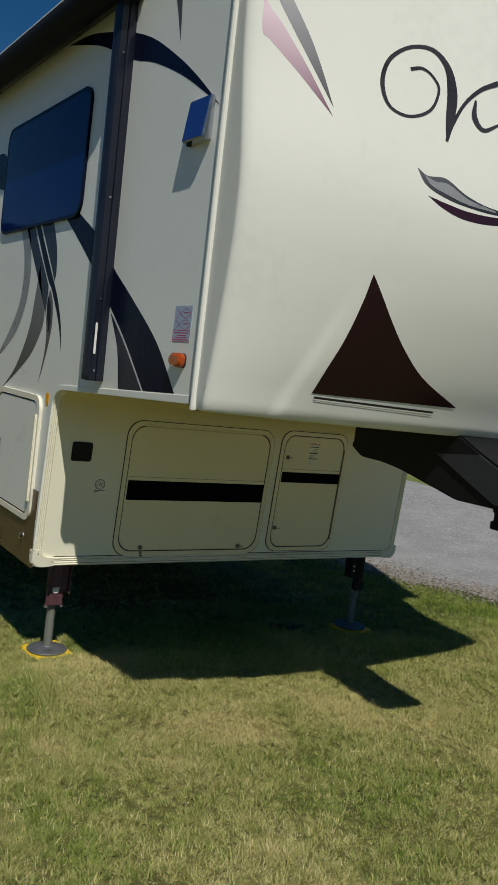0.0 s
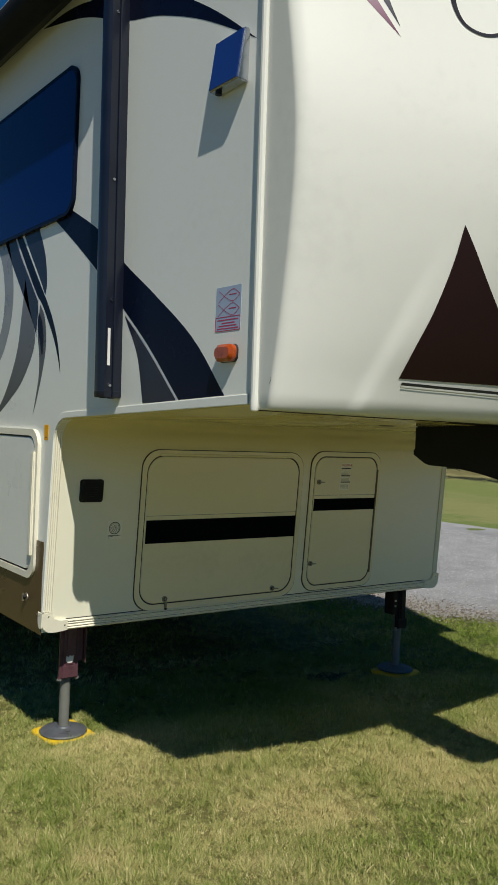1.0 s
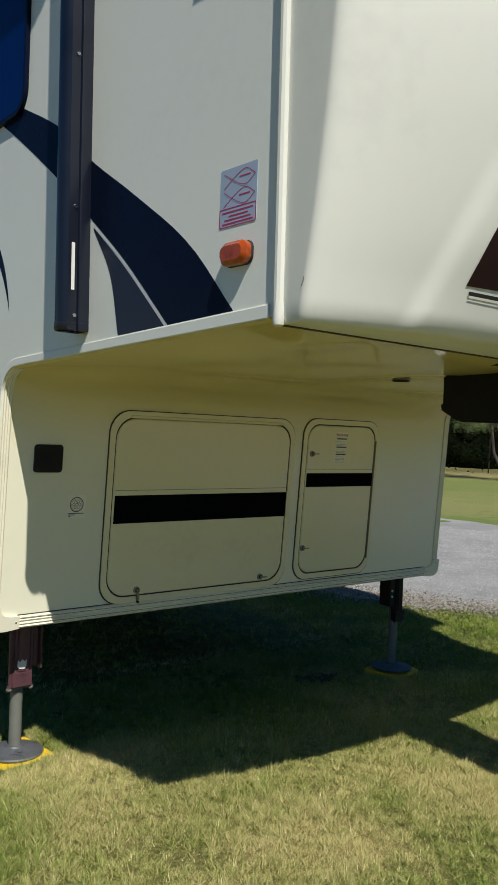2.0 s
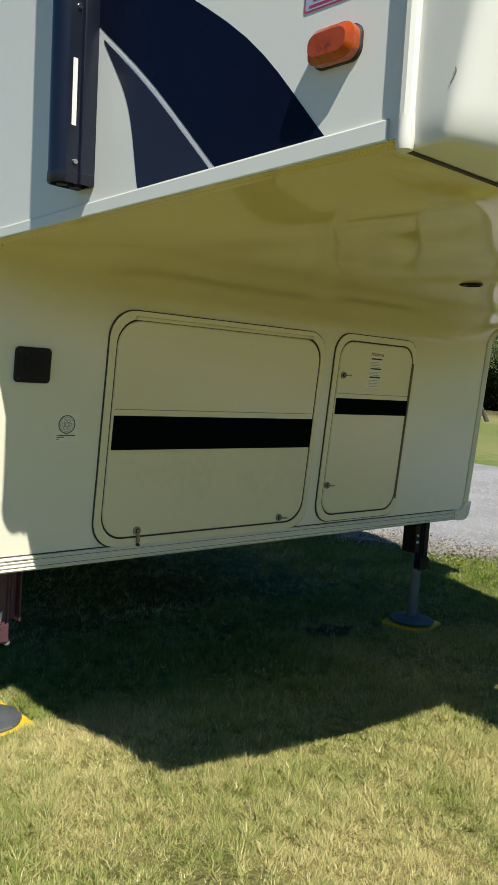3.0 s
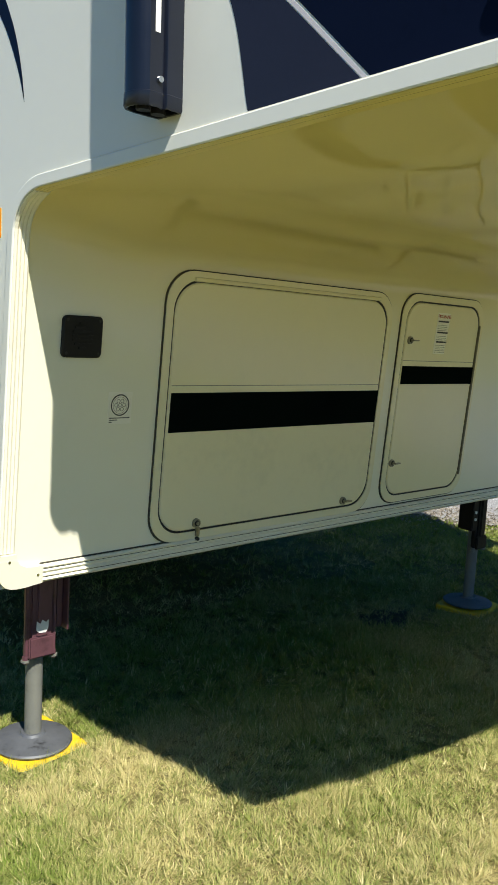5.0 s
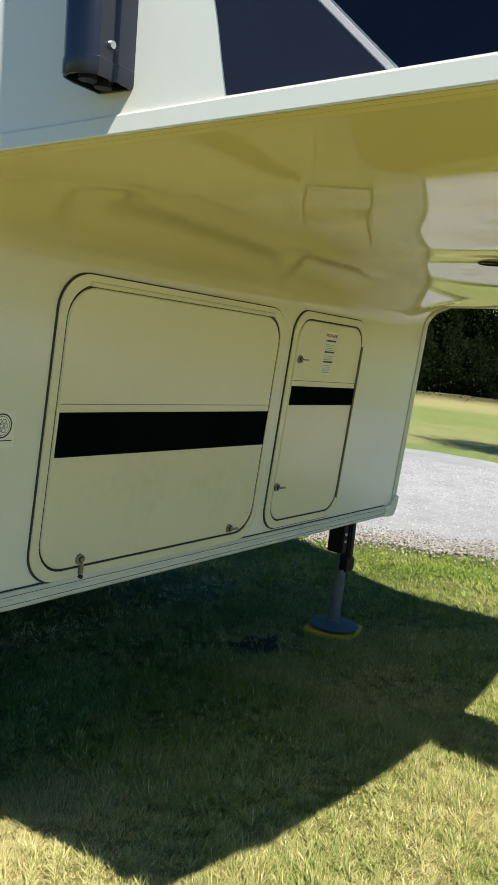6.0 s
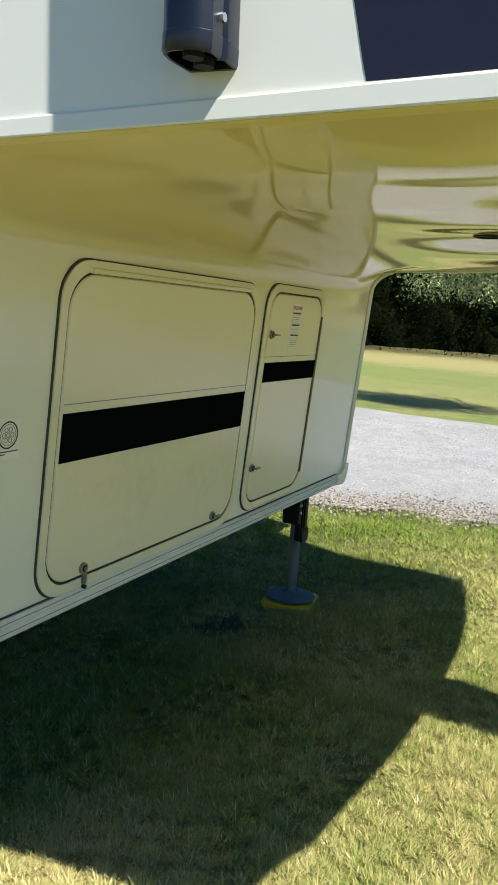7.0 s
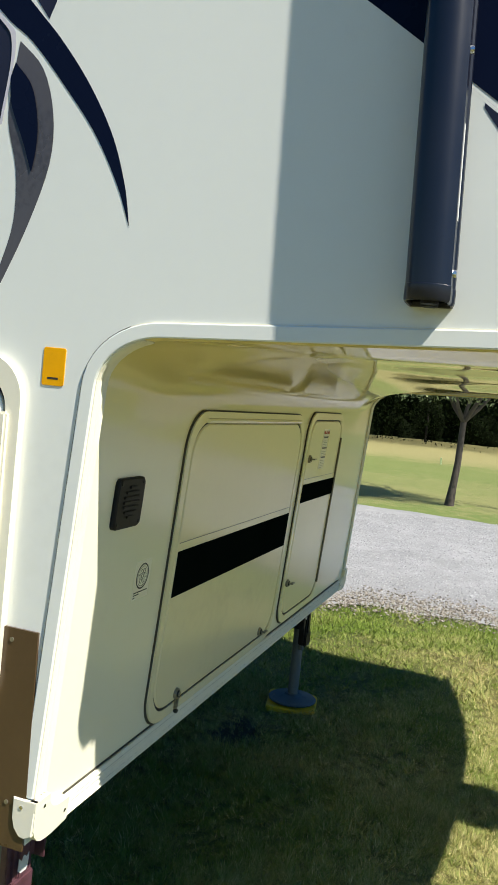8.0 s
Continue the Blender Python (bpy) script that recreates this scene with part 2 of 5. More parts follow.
LATCH = mat("tarnished_latch_metal", (0.30, 0.28, 0.22), 0.35, metal=0.7, var=0.3, scale=60, fine=200, bump=0.05)
CHROME = mat("worn_chrome", (0.62, 0.63, 0.65), 0.22, metal=1.0, var=0.12, scale=40, fine=200, bump=0.03)
AMBER = mat("amber_lens", (0.40, 0.062, 0.004), 0.14, var=0.3, scale=30, fine=160, bump=0.03, coat=0.5, spec=0.4)
YELLOWREF = mat("amber_reflector", (0.86, 0.40, 0.004), 0.35, var=0.10, scale=40, fine=400, bump=0.12, spec=0.15)
BROWN = mat("brown_skirt_paint", (0.085, 0.052, 0.024), 0.3, var=0.25, scale=5, fine=80, bump=0.04)
LEGPLUM = mat("plum_painted_steel", (0.105, 0.046, 0.058), 0.42, var=0.3, scale=14, fine=120, bump=0.08)
LEGBLACK = mat("black_painted_steel", (0.009, 0.009, 0.011), 0.5, spec=0.2, var=0.3, scale=14, fine=120, bump=0.08)
TUBE = mat("galvanised_tube", (0.17, 0.175, 0.155), 0.55, metal=0.0, var=0.25, scale=18, fine=150, bump=0.05)
# darker copy of TUBE: the far leg's shade is in its colour
SHADETUBE = mat("shaded_steel_tube", (0.13, 0.14, 0.135), 0.55, var=0.3, scale=18, fine=150, bump=0.05)
FOOT = mat("dusty_steel_foot", (0.115, 0.125, 0.14), 0.55, metal=0.3, var=0.45, scale=16, fine=90, bump=0.12)
YPAD = mat("yellow_plastic_block", (0.78, 0.52, 0.02), 0.5, var=0.25, scale=18, fine=120, bump=0.1)
PAPER = mat("white_label_paper", (0.72, 0.72, 0.70), 0.45, var=0.06, bump=0.0)
DECALCLEAR = mat("cream_label_film", (0.88, 0.86, 0.74), 0.3, var=0.04, bump=0.0)
BLUEPAPER = mat("pale_blue_label", (0.36, 0.45, 0.60), 0.35, var=0.08, bump=0.0)
CRIMSON = mat("crimson_ink", (0.45, 0.03, 0.10), 0.4, var=0.1, bump=0.0)
REDINK = mat("red_ink", (0.48, 0.06, 0.02), 0.4, var=0.1, bump=0.0)
INK = mat("black_ink", (0.03, 0.03, 0.03), 0.45, var=0.1, bump=0.0)
GREYINK = mat("grey_ink", (0.25, 0.24, 0.20), 0.45, var=0.1, bump=0.0)
ROOFM = mat("white_roof_membrane", (0.62, 0.62, 0.60), 0.6, var=0.15, scale=2, fine=40, bump=0.1)
BARK = mat("grey_brown_bark", (0.075, 0.062, 0.052), 0.9, var=0.45, scale=7, fine=40, bump=0.9)
CLIPPING = mat("dry_grass_clipping", (0.70, 0.62, 0.33), 0.55, var=0.35, scale=60, fine=400, bump=0.0, spec=0.3)
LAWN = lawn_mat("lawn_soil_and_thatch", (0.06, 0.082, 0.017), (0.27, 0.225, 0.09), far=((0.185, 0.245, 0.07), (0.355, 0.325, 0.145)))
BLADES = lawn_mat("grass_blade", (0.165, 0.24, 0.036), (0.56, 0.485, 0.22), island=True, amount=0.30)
LEAF = leaf_mat("small_oak_leaf", (0.06, 0.09, 0.03), (0.46, 0.52, 0.24), 0.3)
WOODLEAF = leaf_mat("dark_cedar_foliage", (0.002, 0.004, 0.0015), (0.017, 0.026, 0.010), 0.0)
WOODTRUNK = mat("wood_trunk_bark", (0.026, 0.024, 0.021), 0.9, var=0.7, scale=2, fine=12, bump=0.6, spec=0.05)
GRAVEL = lawn_mat("limestone_gravel_bed", (0.29, 0.292, 0.30), (0.47, 0.472, 0.482), patch=0.5, fine=95.0)
STONE = leaf_mat("limestone_chips", (0.235, 0.237, 0.245), (0.61, 0.615, 0.625))
EDGESTONE = leaf_mat("weathered_edge_stones", (0.075, 0.058, 0.04), (0.40, 0.365, 0.31))


# ---------------------------------------------------------------- builders
def obj(name, bm, material, parent=None, label="", smooth=False):
    me = bpy.data.meshes.new(name)
    bmesh.ops.recalc_face_normals(bm, faces=bm.faces)
    if smooth:
        for e in bm.edges:
            e.smooth = len(e.link_faces) != 2 or e.calc_face_angle(0.0) < 0.6
    bm.to_mesh(me)
    bm.free()
    me.materials.append(material)
    if smooth:
        me.polygons.foreach_set("use_smooth", [True] * len(me.polygons))
    ob = new(name, me)
    ob.parent = parent
    if label:
        ob["label"] = label
    return ob


def part(name, bm, material, parent, label="", smooth=False):
    return obj(name, bm, material, parent, label, smooth)


def rough_box(bm, x0, x1, y0, y1, z0, z1, bevel=0.0):
    made = bmesh.ops.create_cube(bm, size=1.0)["verts"]
    for v in made:
        v.co = Vector(((x0 + x1) / 2 + v.co.x * (x1 - x0), (y0 + y1) / 2 + v.co.y * (y1 - y0), (z0 + z1) / 2 + v.co.z * (z1 - z0)))
    if bevel:
        edges = list({e for v in made for e in v.link_edges})
        bmesh.ops.bevel(bm, geom=edges, offset=bevel, segments=2, affect="EDGES")
    return bm


def box(x0, x1, y0, y1, z0, z1, bevel=0.0):
    return rough_box(bmesh.new(), x0, x1, y0, y1, z0, z1, bevel)


def cyl(bm, p, q, r0, r1=None, n=20):
    """A capped round bar from p to q."""
    p, q = Vector(p), Vector(q)
    r1 = r0 if r1 is None else r1
    axis = (q - p).normalized()
    u = axis.orthogonal().normalized()
    w = axis.cross(u)
    rings = [[bm.verts.new(c + (u * math.cos(a) + w * math.sin(a)) * r) for a in (2 * math.pi * k / n for k in range(n))] for c, r in ((p, r0), (q, r1))]
    for k in range(n):
        bm.faces.new((rings[0][k], rings[0][(k + 1) % n], rings[1][(k + 1) % n], rings[1][k]))
    bm.faces.new(rings[0][::-1])
    bm.faces.new(rings[1])
    return bm


def lathe(bm, axis_at, profile, n=32):
    """Turned about an upright axis: profile of (radius, z)."""
    x, y = axis_at
    rings = [[bm.verts.new((x + r * math.cos(2 * math.pi * k / n), y + r * math.sin(2 * math.pi * k / n), z)) for k in range(n)] for r, z in profile]
    for a, b in zip(rings, rings[1:]):
        for k in range(n):
            bm.faces.new((a[k], a[(k + 1) % n], b[(k + 1) % n], b[k]))
    bm.faces.new(rings[0][::-1])
    bm.faces.new(rings[-1])
    return bm


def round_rect(u0, u1, v0, v1, r, n=8):
    pts = []
    for cu, cv, a0 in ((u1 - r, v1 - r, 0), (u0 + r, v1 - r, 90), (u0 + r, v0 + r, 180), (u1 - r, v0 + r, 270)):
        for k in range(n + 1):
            a = radians(a0 + 90 * k / n)
            pts.append((cu + r * math.cos(a), cv + r * math.sin(a)))
    return pts


def shrink(pts, d):
    cu, cv = (max(p[0] for p in pts) + min(p[0] for p in pts)) / 2, (max(p[1] for p in pts) + min(p[1] for p in pts)) / 2
    hu, hv = max(p[0] for p in pts) - cu, max(p[1] for p in pts) - cv
    return [(cu + (u - cu) * (hu - d) / hu, cv + (v - cv) * (hv - d) / hv) for u, v in pts]


def plate(pts, to, thick, lift=0.0, soft=0.0):
    """A flat piece of the outline pts laid on a surface: to(u, v, out) gives the place."""
    bm = bmesh.new()
    layers = [(pts, lift), (pts, lift + thick - soft)] + ([(shrink(pts, soft), lift + thick)] if soft else [])
    rings = [[bm.verts.new(to(u, v, o)) for u, v in p] for p, o in layers]
    n = len(pts)
    for a, b in zip(rings, rings[1:]):
        for k in range(n):
            bm.faces.new((a[k], a[(k + 1) % n], b[(k + 1) % n], b[k]))
    bm.faces.new(rings[0][::-1])
    bm.faces.new(rings[-1])
    return bm


def hoop(outer, inner, to, thick, lift=0.0):
    """A flat closed band between two outlines, with its thickness."""
    bm = bmesh.new()
    n = len(outer)
    o0, o1 = ([bm.verts.new(to(u, v, h)) for u, v in outer] for h in (lift, lift + thick))
    i0, i1 = ([bm.verts.new(to(u, v, h)) for u, v in inner] for h in (lift, lift + thick))
    for k in range(n):
        j = (k + 1) % n
        for a, b in ((o0, o1), (o1, i1), (i1, i0), (i0, o0)):
            bm.faces.new((a[k], a[j], b[j], b[k]))
    return bm


def bezier(pts, n):
    """A smooth curve through pts (Catmull-Rom), n + 1 places."""
    p = [np.array(q, float) for q in pts]
    p = [2 * p[0] - p[1], *p, 2 * p[-1] - p[-2]]
    out = []
    m = len(p) - 3
    for k in range(n + 1):
        s = min(k / n * m, m - 1e-6)
        i, f = int(s), s - int(s)
        a, b, c, d = p[i:i + 4]
        out.append(0.5 * (2 * b + (c - a) * f + (2 * a - 5 * b + 4 * c - d) * f * f + (3 * b - a - 3 * c + d) * f ** 3))
    return out


def blade(edge_a, edge_b, to, n=24, m=4, out=0.0006):
    """A vinyl shape between two drawn edges, laid on a surface."""
    bm = bmesh.new()
    a, b = bezier(edge_a, n), bezier(edge_b, n)
    rows = [[bm.verts.new(to(*(p + (q - p) * k / m), out)) for k in range(m + 1)] for p, q in zip(a, b)]
    for r, s in zip(rows, rows[1:]):
        for k in range(m):
            bm.faces.new((r[k], r[k + 1], s[k + 1], s[k]))
    bmesh.ops.remove_doubles(bm, verts=bm.verts, dist=1e-5)
    return bm


def ribbon(path, widths, to, n=60, out=0.0006):
    """A drawn stroke of changing width, laid on a surface."""
    p = bezier(path, n)
    w = [float(x[0]) for x in bezier([(v,) for v in widths], n)]
    a, b = [], []
    for k, q in enumerate(p):
        d = p[min(k + 1, n)] - p[max(k - 1, 0)]
        d = d / (np.linalg.norm(d) + 1e-9)
        side = np.array((-d[1], d[0])) * w[k] / 2
        a.append(q + side)
        b.append(q - side)
    bm = bmesh.new()
    rows = [[bm.verts.new(to(*r, out)) for r in (x, y)] for x, y in zip(a, b)]
    for r, s in zip(rows, rows[1:]):
        bm.faces.new((r[0], r[1], s[1], s[0]))
    return bm


def sweep(path, profile, up=(0, 0, 1), closed=False):
    """A moulding: the closed profile of (sideways, outward) pairs drawn along a path of places; outward is given per place."""
    bm = bmesh.new()
    rings = []
    n = len(path)
    for k, (p, outward) in enumerate(path):
        p, outward = Vector(p), Vector(outward).normalized()
        d = (Vector(path[min(k + 1, n - 1)][0]) - Vector(path[max(k - 1, 0)][0])).normalized()
        side = d.cross(outward).normalized()
        rings.append([bm.verts.new(p + side * s + outward * o) for s, o in profile])
    m = len(profile)
    for a, b in zip(rings, rings[1:]):
        for k in range(m):
            bm.faces.new((a[k], a[(k + 1) % m], b[(k + 1) % m], b[k]))
    bm.faces.new(rings[0][::-1])
    bm.faces.new(rings[-1])
    return bm


def letters(name, text, size, m, material, parent):
    """Writing as a thin mesh."""
    cu = bpy.data.curves.new(name, "FONT")
    cu.body, cu.size, cu.extrude, cu.align_x = text, size, 0.0004, "CENTER"
    tmp = bpy.data.objects.new(name, cu)
    scene.collection.objects.link(tmp)
    dg = bpy.context.evaluated_depsgraph_get()
    me = bpy.data.meshes.new_from_object(tmp.evaluated_get(dg))
    bpy.data.objects.remove(tmp)
    me.materials.clear()
    me.materials.append(material)
    me.transform(m)
    me.name = name
    ob = new(name, me)
    ob.parent = parent
    return ob


def soup(name, verts, faces, material, smooth=False):
    """One mesh out of arrays; faces all have the same number of corners."""
    me = bpy.data.meshes.new(name)
    k = faces.shape[1]
    me.vertices.add(len(verts))
    me.vertices.foreach_set("co", np.ascontiguousarray(verts, dtype=np.float32).ravel())
    me.loops.add(faces.size)
    me.loops.foreach_set("vertex_index", np.ascontiguousarray(faces, dtype=np.int32).ravel())
    me.polygons.add(len(faces))
    me.polygons.foreach_set("loop_start", np.arange(0, faces.size, k, dtype=np.int32))
    me.polygons.foreach_set("loop_total", np.full(len(faces), k, dtype=np.int32))
    me.update(calc_edges=True)
    me.materials.append(material)
    if smooth:
        me.polygons.foreach_set("use_smooth", np.ones(len(faces), dtype=bool))
    return new(name, me)


# ---------------------------------------------------------------- ground
def gz(x, y):
    """Height of the lawn, with its small unevenness and the hollows pressed in by the jack feet."""
    u = np.clip((0.22 - y) / 0.75, 0, 1)
    side = 1 - np.clip((x - 3.2) / 0.9, 0, 1)
    z = 0.022 + 0.070 * u * u * (3 - 2 * u) * side
    z = z + 0.008 * np.sin(1.7 * x + 0.6) * np.cos(1.3 * y) + 0.005 * np.sin(4.1 * x + 2.0 * y) + 0.003 * np.sin(9.0 * y - 3.0 * x)
    for fx, fy in ((0.186, 0.16), (2.262, 0.13)):
        z = z - 0.014 * np.exp(-(((x - fx) ** 2 + (y - fy) ** 2) / 0.24 ** 2) ** 2)
    return z - 0.01 * np.clip((x - 3.6) / 1.2, 0, 1)


def stretch(a, b, step, far):
    core = np.arange(a, b + step / 2, step)
    out = step * 1.35 ** np.arange(1, 40)
    out = np.cumsum(out)
    out = np.append(out[out < far], far)
    return np.concatenate([(a - out)[::-1], core, b + out])


def sheet(xs, ys, height):
    gx, gy = np.meshgrid(xs, ys)
    v = np.stack([gx, gy, height(gx, gy)], -1).reshape(-1, 3)
    nx, ny = len(xs), len(ys)
    i = (np.arange(ny - 1)[:, None] * nx + np.arange(nx - 1)[None, :]).ravel()
    return v, np.stack([i, i + 1, i + 1 + nx, i + nx], -1)


gv, gf = sheet(stretch(-4, 6, 0.1, 600), stretch(-6, 6, 0.1, 600), gz)
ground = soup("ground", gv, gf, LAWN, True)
tagged(ground, "mown lawn with green and sun-dried straw patches", "lawn", kind="structure")


def edge_near(y):
    line = np.interp(y, (-40, -3, -0.7, 0, 0.6, 1.0, 1.5, 1.9, 3.0, 90), (8.0, 4.75, 4.38, 4.22, 4.03, 3.80, 3.54, 3.40, 3.25, 3.15))
    return line + 0.05 * np.sin(3.7 * y + 1) + 0.03 * np.sin(11.0 * y)


def edge_far(y):
    return 9.75 + 0.15 * np.sin(0.6 * y + 1) + 0.06 * np.sin(2.9 * y)


ry = np.concatenate([np.arange(-60, -8, 2.0), np.arange(-8, 14, 0.12), np.arange(14, 90, 2.0)])
ru = np.linspace(0, 1, 40)
RX = edge_near(ry)[:, None] * (1 - ru) + edge_far(ry)[:, None] * ru
RY = np.repeat(ry[:, None], len(ru), 1)
RZ = gz(RX, RY) + 0.012 + 0.010 * np.sin(2.3 * RX) * np.sin(1.1 * RY) * np.minimum(1, 8 * np.minimum(ru, 1 - ru))[None, :]
i = (np.arange(len(ry) - 1)[:, None] * len(ru) + np.arange(len(ru) - 1)[None, :]).ravel()
road = soup("road", np.stack([RX, RY, RZ], -1).reshape(-1, 3), np.stack([i, i + 1, i + 1 + len(ru), i + len(ru)], -1), GRAVEL, True)
tagged(road, "pale grey crushed limestone gravel drive", "gravel drive", kind="structure")

rng = np.random.default_rng(4)
FEET = ((0.186, 0.16), (2.262, 0.13))


def grass_patch(name, x0, x1, y0, y1, density, length, width, label, spare=None, lean=1.1, material=BLADES):
    """Single thin blades, leaning every way, standing in the lawn; spare: a rectangle that another patch fills."""
    n = int((x1 - x0) * (y1 - y0) * density)
    k = n // 9 + 1
    tx, ty, ta = rng.uniform(x0, x1, k), rng.uniform(y0, y1, k), rng.uniform(0, 2 * np.pi, k)
    pick = rng.integers(0, k, n)
    away, out = rng.uniform(0, 2 * np.pi, n), np.abs(rng.normal(0, 2.0 * width, n))
    x, y, a = tx[pick] + np.cos(away) * out, ty[pick] + np.sin(away) * out, np.where(rng.random(n) < 0.6, away, ta[pick])
    keep = (x < edge_near(y) - 0.02 + 0.10 * rng.standard_normal(n)) | (x > edge_far(y) + 0.05)
    if spare:
        keep &= ~((x > spare[0]) & (x < spare[1]) & (y > spare[2]) & (y < spare[3]))
    for fx, fy in FEET:
        keep &= (x - fx) ** 2 + (y - fy) ** 2 > 0.125 ** 2
    # a bare patch under the front
    bare = np.exp(-(((x - 1.80) / 0.17) ** 2 + ((y - 0.22) / 0.10) ** 2) ** 2)
    keep &= rng.uniform(0, 1, n) > 0.9 * bare
    # thin out towards the open lawn
    keep &= rng.uniform(0, 1, n) < np.clip((x + 1.62) / 0.4, 0, 1) * np.clip((y + 2.72) / 0.4, 0, 1)
    x, y, a = x[keep], y[keep], a[keep]
    n = len(x)
    clump = 0.85 + 0.25 * np.sin(7 * x + 3 * y) * np.sin(6 * y - 2 * x + 1) + 0.5 * np.sin(47 * x + 2 + 3 * np.sin(11 * y)) * np.sin(43 * y + 3 * np.sin(13 * x))
    h = length * rng.uniform(0.35, 1.35, n) * np.clip(clump, 0.3, 1.5)
    a = a + rng.normal(0, 0.5, n)
    bow = np.abs(rng.normal(lean, 0.36, n))
    w = width * rng.uniform(0.6, 1.4, n)
    turn = a + np.pi / 2 + rng.normal(0, 0.5, n)
    side = np.stack([np.cos(turn) * w / 2, np.sin(turn) * w / 2, 0 * w], -1)
    root = np.stack([x, y, gz(x, y) - 0.003], -1)
    tip = root + h[:, None] * np.stack([np.cos(a) * np.sin(bow), np.sin(a) * np.sin(bow), np.cos(bow)], -1)
    v = np.stack([root - side, root + side, tip], 1).reshape(-1, 3)
    return tagged(soup(name, v, np.arange(3 * n).reshape(n, 3), material), label, "grass", kind="stuff")


NEAR_LAWN, MID_LAWN = (-0.75, 1.75, -1.35, 0.35), (-0.95, 2.5, -1.65, 0.75)
grass_patch("grass", *NEAR_LAWN, 145000, 0.033, 0.0025, "short mown grass, green mixed with dry straw")
grass_patch("grass", *MID_LAWN, 90000, 0.033, 0.0030, "short mown grass, green mixed with dry straw", NEAR_LAWN)
grass_patch("grass_tuft", -1.4, 4.2, -2.4, 0.9, 2400, 0.058, 0.0016, "stray taller blades and clippings in the lawn")
grass_patch("grass_clippings", -1.4, 2.5, -2.4, 0.9, 11000, 0.026, 0.0030, "dry pale clippings caught in the mown grass", lean=1.12, material=CLIPPING)
grass_patch("grass", -1.6, 2.9, -2.7, -1.65, 78000, 0.034, 0.0031, "short mown grass, green mixed with dry straw")
grass_patch("grass", 2.5, 4.7, -1.65, 2.6, 25000, 0.036, 0.0050, "short mown grass beside the gravel drive")
grass_patch("grass", -1.6, -0.95, -1.65, 2.2, 26000, 0.033, 0.0042, "short mown grass, green mixed with dry straw")
grass_patch("grass", -0.95, 2.5, 0.75, 3.2, 12000, 0.033, 0.0054, "shaded mown grass beneath the trailer")


def stones(name, n, x, y, size, material, label):
    """Crushed stone: lumpy eight-sided chips."""
    base = np.array([(1, 0, 0), (-1, 0, 0), (0, 1, 0), (0, -1, 0), (0, 0, 1), (0, 0, -1)], float)
    tri = np.array([(0, 2, 4), (2, 1, 4), (1, 3, 4), (3, 0, 4), (2, 0, 5), (0, 3, 5)])
    v = base[None] * rng.uniform(0.55, 1.2, (n, 6, 1)) + rng.uniform(-0.3, 0.3, (n, 6, 3))
    v = v * size[:, None, None]
    v[:, :, 2] *= 0.7
    a = rng.uniform(0, 2 * np.pi, n)
    c, s = np.cos(a)[:, None], np.sin(a)[:, None]
    tilt = rng.uniform(-0.6, 0.6, (n, 1))
    vx, vy, vz = v[..., 0] * c - v[..., 1] * s, v[..., 0] * s + v[..., 1] * c, v[..., 2] + tilt * v[..., 0]
    z = gz(x, y) + 0.014 + 0.010 * np.sin(2.3 * x) * np.sin(1.1 * y) * np.clip(1.5 * (x - edge_near(y)), 0, 1)
    v = np.stack([vx + x[:, None], vy + y[:, None], vz + z[:, None]], -1).reshape(-1, 3)
    f = (tri[None] + 6 * np.arange(n)[:, None, None]).reshape(-1, 3)
    return tagged(soup(name, v, f, material), label, "gravel", kind="stuff")


n = 82000
sy = rng.uniform(-5, 9, n)
sx = edge_near(sy) + 0.25 + 5.2 * rng.uniform(0, 1, n) ** 1.15
stones("gravel", n, sx, sy, rng.uniform(0.003, 0.008, n) * (1 + 0.08 * (sx - 4)), STONE, "loose pale limestone chips on the drive")
n = 22000
sy = rng.uniform(-4, 7, n)
sx = edge_near(sy) + 0.16 + 0.19 * rng.standard_normal(n)
stones("gravel", n, sx, sy, rng.uniform(0.005, 0.013, n), EDGESTONE, "weathered brown stones along the edge of the drive")

# ---------------------------------------------------------------- trailer
WIDE, NOSE, ROOF, REAR = 2.43, -1.40, 3.25, 6.5
trailer = new("fifth_wheel_trailer")
tagged(trailer, "large white fifth-wheel camping trailer with navy swooshes, parked on grass", "trailer")


def wall_y(z):
    """The lower front wall leans forward a little towards its top."""
    return 0.002 - 0.064 * (z - 0.535)


def on_wall(u, v, out):
    return (u, wall_y(v) - out, v)


def on_side(u, v, out):
    return (-out, u, v)


def belly_z(y):
    return 1.424 - 0.0423 * (y + 0.17)


# the edge where side, lower wall and belly meet: upright, cove, belly
edge = [(wall_y(z), z) for z in np.linspace(0.545, 1.33, 12)]
e0 = edge[-1]
edge += [(e0[0] - 0.122 * (1 - math.cos(a)), e0[1] + 0.094 * math.sin(a)) for a in (radians(9 * k) for k in range(1, 11))]
edge += [(y, belly_z(y)) for y in np.linspace(-0.22, NOSE, 48)]
outline = [(0.004, 0.53)] + [(y + 0.002, z) for y, z in edge] + [(NOSE, ROOF - 0.25), (NOSE + 0.25, ROOF), (REAR, ROOF), (REAR, 0.525)]
for x, tag in ((0.0, "pale grey-white smooth side wall"), (WIDE - 0.04, "far side wall of the trailer")):
    bm = bmesh.new()
    a = [bm.verts.new((x, y, z)) for y, z in outline]
    b = [bm.verts.new((x + 0.04, y, z)) for y, z in outline]
    for k in range(len(outline)):
        j = (k + 1) % len(outline)
        bm.faces.new((a[k], a[j], b[j], b[k]))
    bm.faces.new(a)
    bm.faces.new(b[::-1])
    part("side_wall", bm, WALL, trailer, tag)

